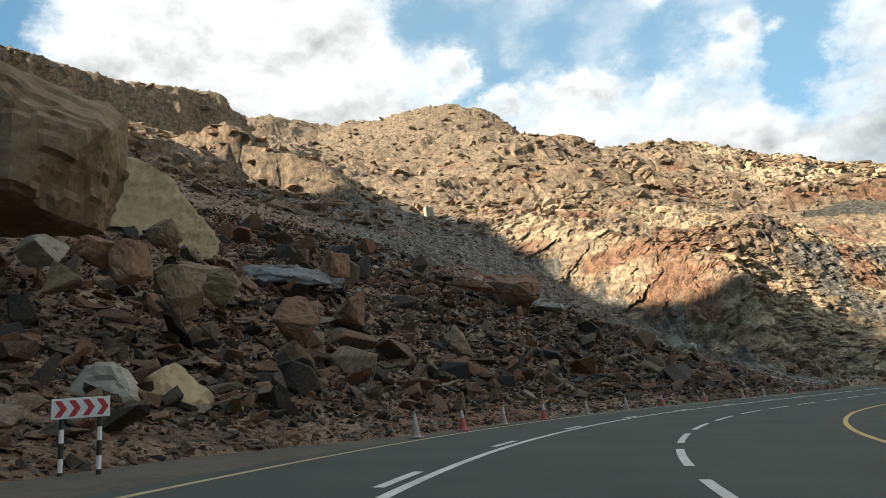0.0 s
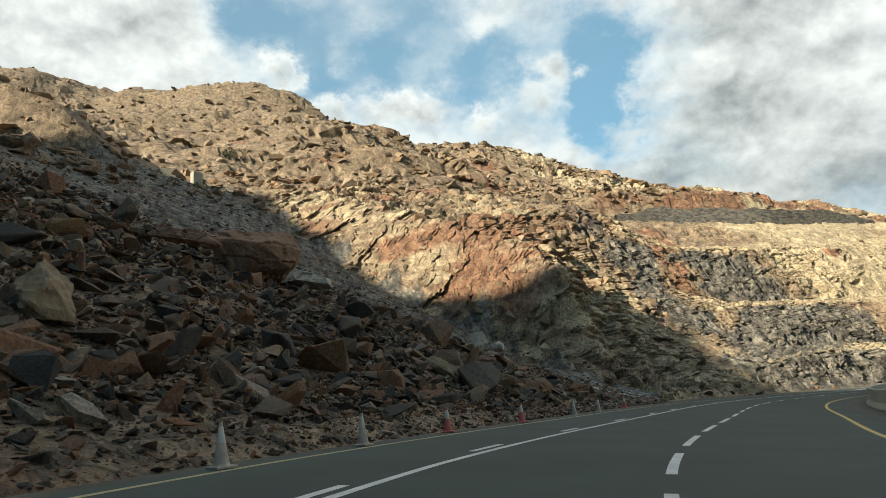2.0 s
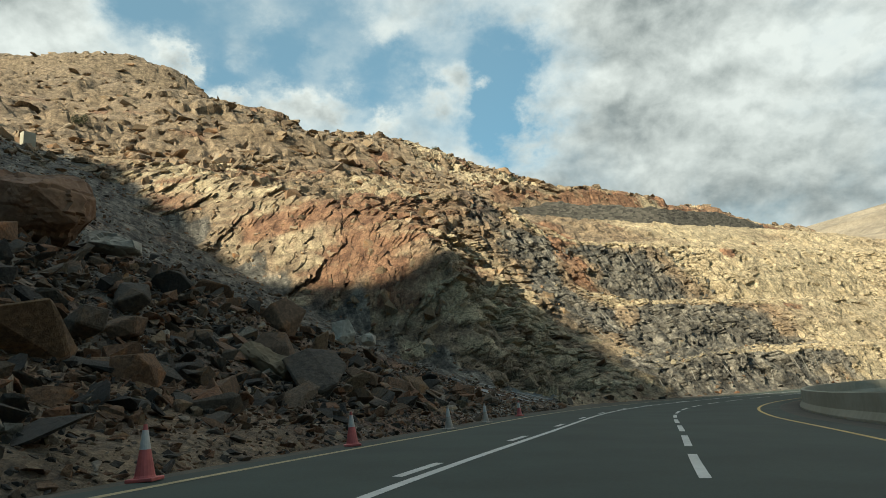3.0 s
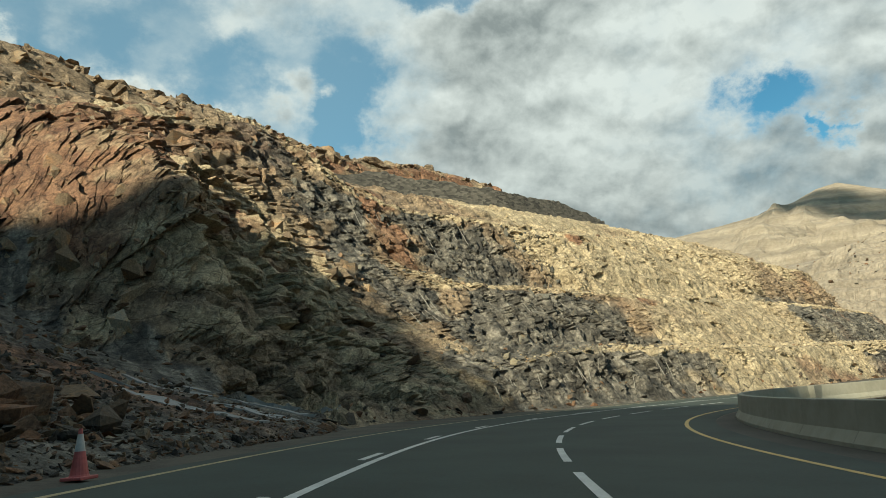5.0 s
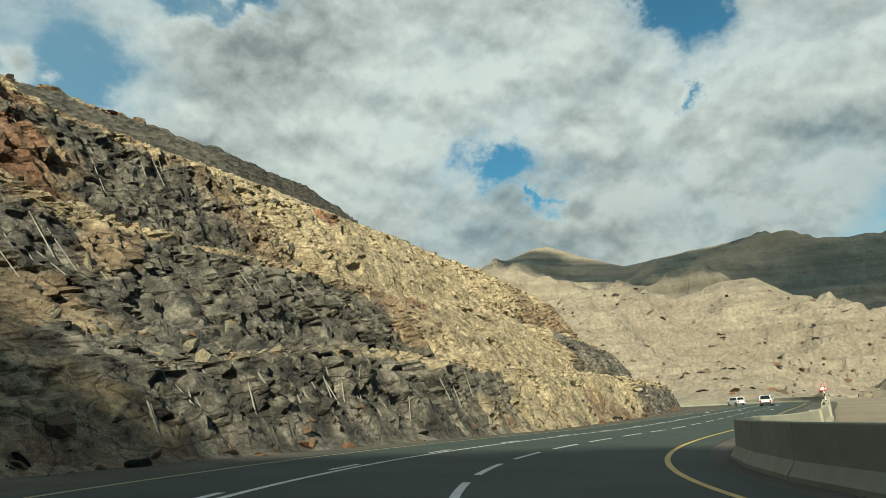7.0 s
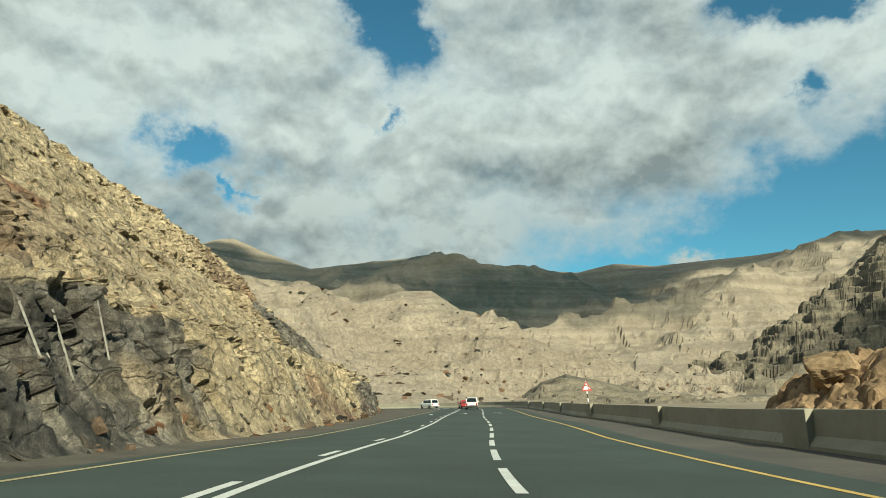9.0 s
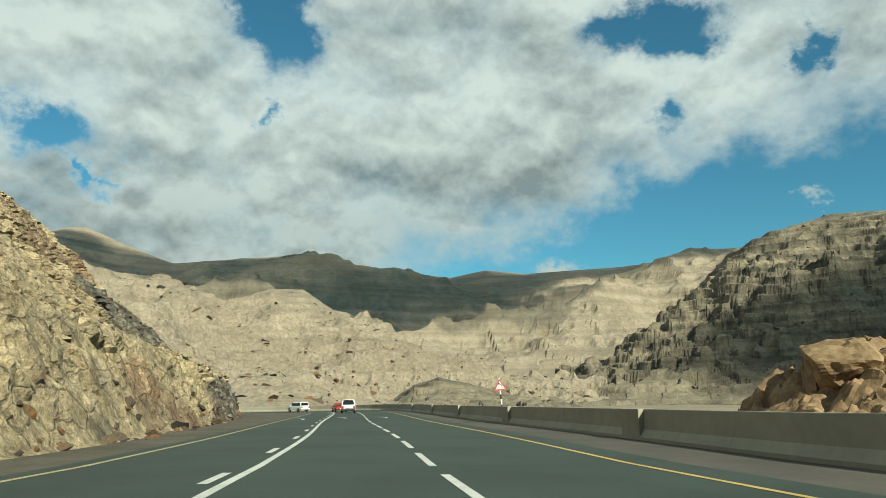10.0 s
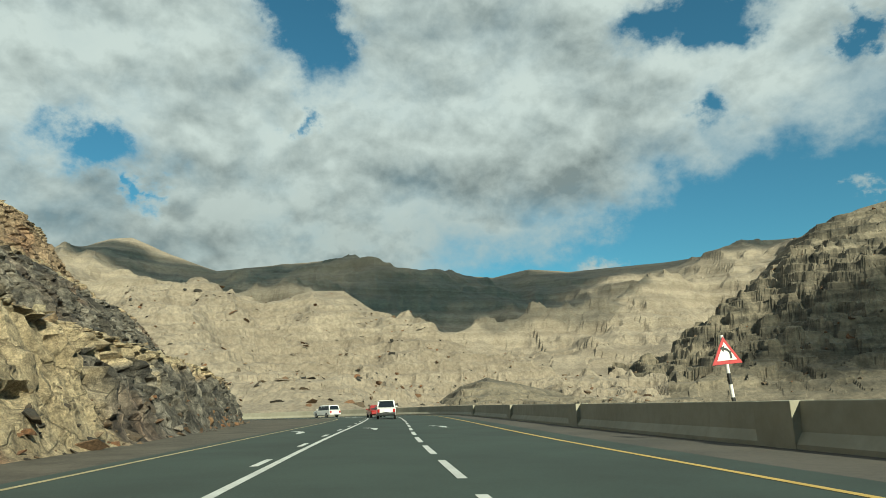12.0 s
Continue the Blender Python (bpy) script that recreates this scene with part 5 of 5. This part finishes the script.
def car(name, label, colour, kind, m):
    """kind: suv, pickup or saloon. The nose points along +y."""
    paint = plain(name + "_paint", colour, 0.28, 0.0, 0.08, 2.0)
    root = thing(name, m, label, "car")
    tall, half, length = {"suv": (1.82, 0.95, 4.8), "pickup": (1.78, 0.92, 5.2), "saloon": (1.45, 0.91, 4.7)}[kind]
    h = length / 2
    waist = tall * 0.58
    hood = waist + (0.02 if kind != "saloon" else -0.02)
    body = [ring(-h, half * 0.9, 0.42, waist - 0.06), ring(-h + 0.12, half * 0.98, 0.34, waist), ring(-h * 0.5, half, 0.30, waist), ring(h * 0.3, half, 0.30, waist), ring(h * 0.55, half, 0.30, hood), ring(h - 0.2, half * 0.95, 0.34, hood - 0.12), ring(h, half * 0.85, 0.42, hood - 0.2)]
    part("body", loft(bmesh.new(), body), paint, root)
    rear, front = {"suv": (-h + 0.18, 0.55), "pickup": (-h + 0.3, 0.75), "saloon": (-h + 1.0, 0.55)}[kind]
    slope = {"suv": 0.22, "pickup": 0.12, "saloon": 0.85}[kind]
    inset = 0.13
    cabin = [ring(rear, half - 0.04, waist - 0.05, waist + 0.02, 0.02), ring(rear + slope, half - inset, waist - 0.05, tall - 0.03, 0.12), ring(0.0, half - inset, waist - 0.05, tall, 0.12), ring(front, half - inset - 0.02, waist - 0.05, tall - 0.06, 0.12), ring(front + 0.75, half - 0.1, waist - 0.05, waist + 0.03, 0.02)]
    part("cabin", loft(bmesh.new(), cabin), paint, root, "roof and pillars")
    top = tall - 0.16
    t0, t1 = 0.08, 0.92
    y_low, y_top = rear + slope * t0, rear + slope * 0.88
    z_low, z_top = waist + 0.08, top
    quad = [(-half + 0.17, y_low - 0.03, z_low), (half - 0.17, y_low - 0.03, z_low), (half - 0.3, y_top - 0.03, z_top), (-half + 0.3, y_top - 0.03, z_top)]
    bm = bmesh.new()
    a = [bm.verts.new(c) for c in quad]
    b = [bm.verts.new((x, y + 0.05, z)) for x, y, z in quad]
    bm.faces.new(a)
    bm.faces.new(b[::-1])
    for i in range(4):
        bm.faces.new((a[(i + 1) % 4], a[i], b[i], b[(i + 1) % 4]))
    part("rear_window", bm, GLASS, root, "dark rear window")
    for side in (-1, 1):
        for y0, y1 in ((rear + slope + 0.1, -0.75), (-0.65, 0.0), (0.1, front + 0.1)):
            if y1 - y0 < 0.25:
                continue
            x0, x1 = side * (half - 0.055), side * (half - inset - 0.0)
            bm = bmesh.new()
            pts = [(x0 + side * 0.012, y0, waist + 0.06), (x0 + side * 0.012, y1 + 0.05, waist + 0.06), (x1 + side * 0.012, y1 - 0.06, top), (x1 + side * 0.012, y0 + 0.06, top)]
            va = [bm.verts.new(c) for c in pts]
            vb = [bm.verts.new((x - side * 0.1, y, z)) for x, y, z in pts]
            bm.faces.new(va)
            bm.faces.new(vb[::-1])
            for i in range(4):
                bm.faces.new((va[(i + 1) % 4], va[i], vb[i], vb[(i + 1) % 4]))
            bmesh.ops.recalc_face_normals(bm, faces=bm.faces)
            part("side_window", bm, GLASS, root, "dark side window")
        lamp = part("tail_lamp", box(bmesh.new(), (-0.11, -0.04, -0.16), (0.11, 0.05, 0.16), 0.02), LAMP_RED, root, "red tail lamp")
        lamp.location = (side * (half - 0.2), -h - 0.005, waist - 0.26)
        head = part("head_lamp", box(bmesh.new(), (-0.2, -0.05, -0.09), (0.2, 0.05, 0.09), 0.02), LAMP_CLEAR, root, "clear head lamp")
        head.location = (side * (half - 0.36), h - 0.03, waist - 0.32)
        mirror = part("mirror", box(bmesh.new(), (-0.1, -0.05, -0.08), (0.1, 0.05, 0.08), 0.02), paint, root)
        mirror.location = (side * (half + 0.09), front + 0.25, waist + 0.12)
        for y in (-h * 0.6, h * 0.6):
            wheel = part("wheel", tube(bmesh.new(), [(-0.11, 0.30), (-0.09, 0.36), (0.09, 0.36), (0.11, 0.30)], 24), RUBBER, root, "black tyre")
            wheel.location, wheel.rotation_euler = (side * (half - 0.1), y, 0.36), (0, radians(90), 0)
            part("rim", tube(bmesh.new(), [(-0.118, 0.2), (0.118, 0.2)], 18), CHROME, wheel, "silver rim")
    part("rear_bumper", box(bmesh.new(), (-half + 0.06, -h - 0.09, 0.40), (half - 0.06, -h + 0.1, 0.62), 0.03), paint if kind != "suv" else BLACK, root)
    part("number_plate", box(bmesh.new(), (-0.26, -h - 0.1, waist - 0.4), (0.26, -h - 0.0, waist - 0.29), 0.004), SIGN_WHITE, root, "blank pale plate")
    if kind == "suv":
        part("roof_spoiler", box(bmesh.new(), (-half + 0.24, rear + 0.02, tall - 0.1), (half - 0.24, rear + 0.3, tall - 0.02), 0.02), paint, root)
    return root


car("white_suv", "white four wheel drive car on the climbing lane", (0.62, 0.62, 0.60), "suv", road_pose(222.0, 2.2))
car("red_saloon", "dark red saloon car entering the bend", (0.26, 0.02, 0.02), "saloon", road_pose(236.0, 1.8))
car("white_pickup", "white covered pickup turning into the bend", (0.60, 0.60, 0.58), "pickup", road_pose(256.0, 1.8))


# ---- shrubs on the skyline ----
LEAF = grainy("dry_shrub", (0.045, 0.05, 0.022), (0.10, 0.10, 0.05), 3.0, 0.9, 4.0, 0.3, 0.01)
BARK = grainy("shrub_bark", (0.08, 0.06, 0.045), (0.16, 0.13, 0.1), 3.0, 0.9)


def shrub(seed, size):
    rng = random.Random(seed)
    root = thing("shrub", Matrix(), "small dusty thorn shrub on the stony slope", "shrub", "shrubs on the hillside")
    bm = bmesh.new()
    tips = []
    for i in range(7):
        a, tilt, high = rng.uniform(0, 6.28), rng.uniform(0.3, 0.9), rng.uniform(0.6, 1.0) * size
        tip = Vector((math.cos(a) * tilt * high, math.sin(a) * tilt * high, high * 0.8))
        tips.append(tip)
        side = Vector((-math.sin(a), math.cos(a), 0)) * 0.03 * size
        lift = Vector((0, 0, 0.03 * size))
        low = [bm.verts.new(c) for c in (side, -side, lift)]
        end = bm.verts.new(tip)
        for j in range(3):
            bm.faces.new((low[j], low[(j + 1) % 3], end))
    part("stems", bm, BARK, root)
    bm = bmesh.new()
    for i in range(420):
        t = rng.choice(tips)
        c = t * rng.uniform(0.55, 1.1) + Vector([rng.gauss(0, 0.17 * size) for k in range(3)])
        u = Vector([rng.gauss(0, 1) for k in range(3)]).normalized() * 0.07 * size
        w = u.orthogonal().normalized() * 0.05 * size
        bm.faces.new([bm.verts.new(c + q) for q in (-u, w, u, -w)])
    part("leaves", bm, LEAF, root)
    return root


def build_shrubs():
    places = [(150, 100, 1.6), (146, 118, 1.4), (139, 128, 1.3), (132, 150, 1.8), (126, 160, 1.5), (118, 120, 1.6), (108, 90, 1.5), (96, 96, 2.0), (104, 150, 1.5), (112, 70, 1.2), (84, 118, 1.8), (160, 96, 1.4), (172, 90, 1.3), (92, 170, 1.6)]
    kinds, own = [shrub(1, 1.0), shrub(2, 1.0)], []
    for i, (s, d, k) in enumerate(places):
        x, y, z = on_hill(np.array(float(s)), np.array(float(d)))
        m = pose(x, y, z, 0, 0, 47 * i) @ Matrix.Scale(k, 4)
        if i < 2:
            own.append(m)
        else:
            copy_thing(kinds[i % 2], m)
    for ob, m in zip(kinds, own):
        ob.matrix_world = m


build_shrubs()


# ---- cumulus behind the camera, whose shadows lie on the far range ----
def cloud(target, size, seed):
    """A cumulus of two shells, thin without and thick within, so that its shadow has a soft border."""
    at = Vector(target) + sun_way() * 2600
    across = Vector((sun_way().y, -sun_way().x, 0)).normalized()
    ob = None
    for name, k, mat in (("cloud", 1.12, THIN_VAPOUR), ("core", 0.86, VAPOUR)):
        bm = bmesh.new()
        bmesh.ops.create_icosphere(bm, subdivisions=5, radius=1.0)
        for v in bm.verts:
            d = 1 + 0.55 * noise.fractal(v.co * 1.7 + Vector((seed, 0, 0)), 1.0, 2.0, 6)
            v.co = Vector((v.co.x * size[0], v.co.y * size[1], v.co.z * size[2])) * d * k
        if ob is None:
            ob = part(name, bm, mat, None, "white cumulus cloud drifting over the valley")
            tagged(ob, category="cloud", group="clouds over the valley")
        else:
            core = part(name, bm, mat, ob)
            shade(core.data)
    turn = math.atan2(across.y, across.x)
    ob.matrix_world = Matrix.Translation(at) @ Matrix.Rotation(turn, 4, "Z")
    shade(ob.data)


def vapour(name, dense):
    """Cloud that lets part of the sun through."""
    m, n, shader = material(name, 1.0)
    shader.inputs["Base Color"].default_value = (0.8, 0.8, 0.8, 1)
    clear, both = n.add("BsdfTransparent"), n.add("MixShader")
    n.put(both.inputs[0], dense)
    n.put(both.inputs[1], clear.outputs[0])
    n.put(both.inputs[2], shader.outputs[0])
    n.put(m.node_tree.nodes["Material Output"].inputs[0], both.outputs[0])
    return m


VAPOUR, THIN_VAPOUR = vapour("cloud_vapour", 0.46), vapour("thin_cloud_vapour", 0.28)


def seen_from_road(az, el, r):
    w = way(az, el)
    k = r / math.hypot(w[0], w[1])
    return (75 + w[0] * k, 80 + w[1] * k, w[2] * k)


# where each shadow falls, as azimuth, elevation and distance from the straight, and the cloud's half width, depth and height
for i, (az, el, r, size) in enumerate([(88, 9.4, 1780, (400, 160, 180)), (98, 7.4, 1620, (270, 160, 165)), (77, 10.4, 1900, (300, 90, 80)), (112, 10.3, 1980, (270, 60, 65)),
                                       (102, 9.4, 1880, (130, 80, 110)), (122, 10.3, 1980, (200, 60, 60)), (127, 3.2, 640, (95, 50, 45)), (139, 4.6, 640, (110, 70, 55)), (69, 11.8, 1950, (110, 50, 50))]):
    cloud(seen_from_road(az, el, r), size, 60 + i)
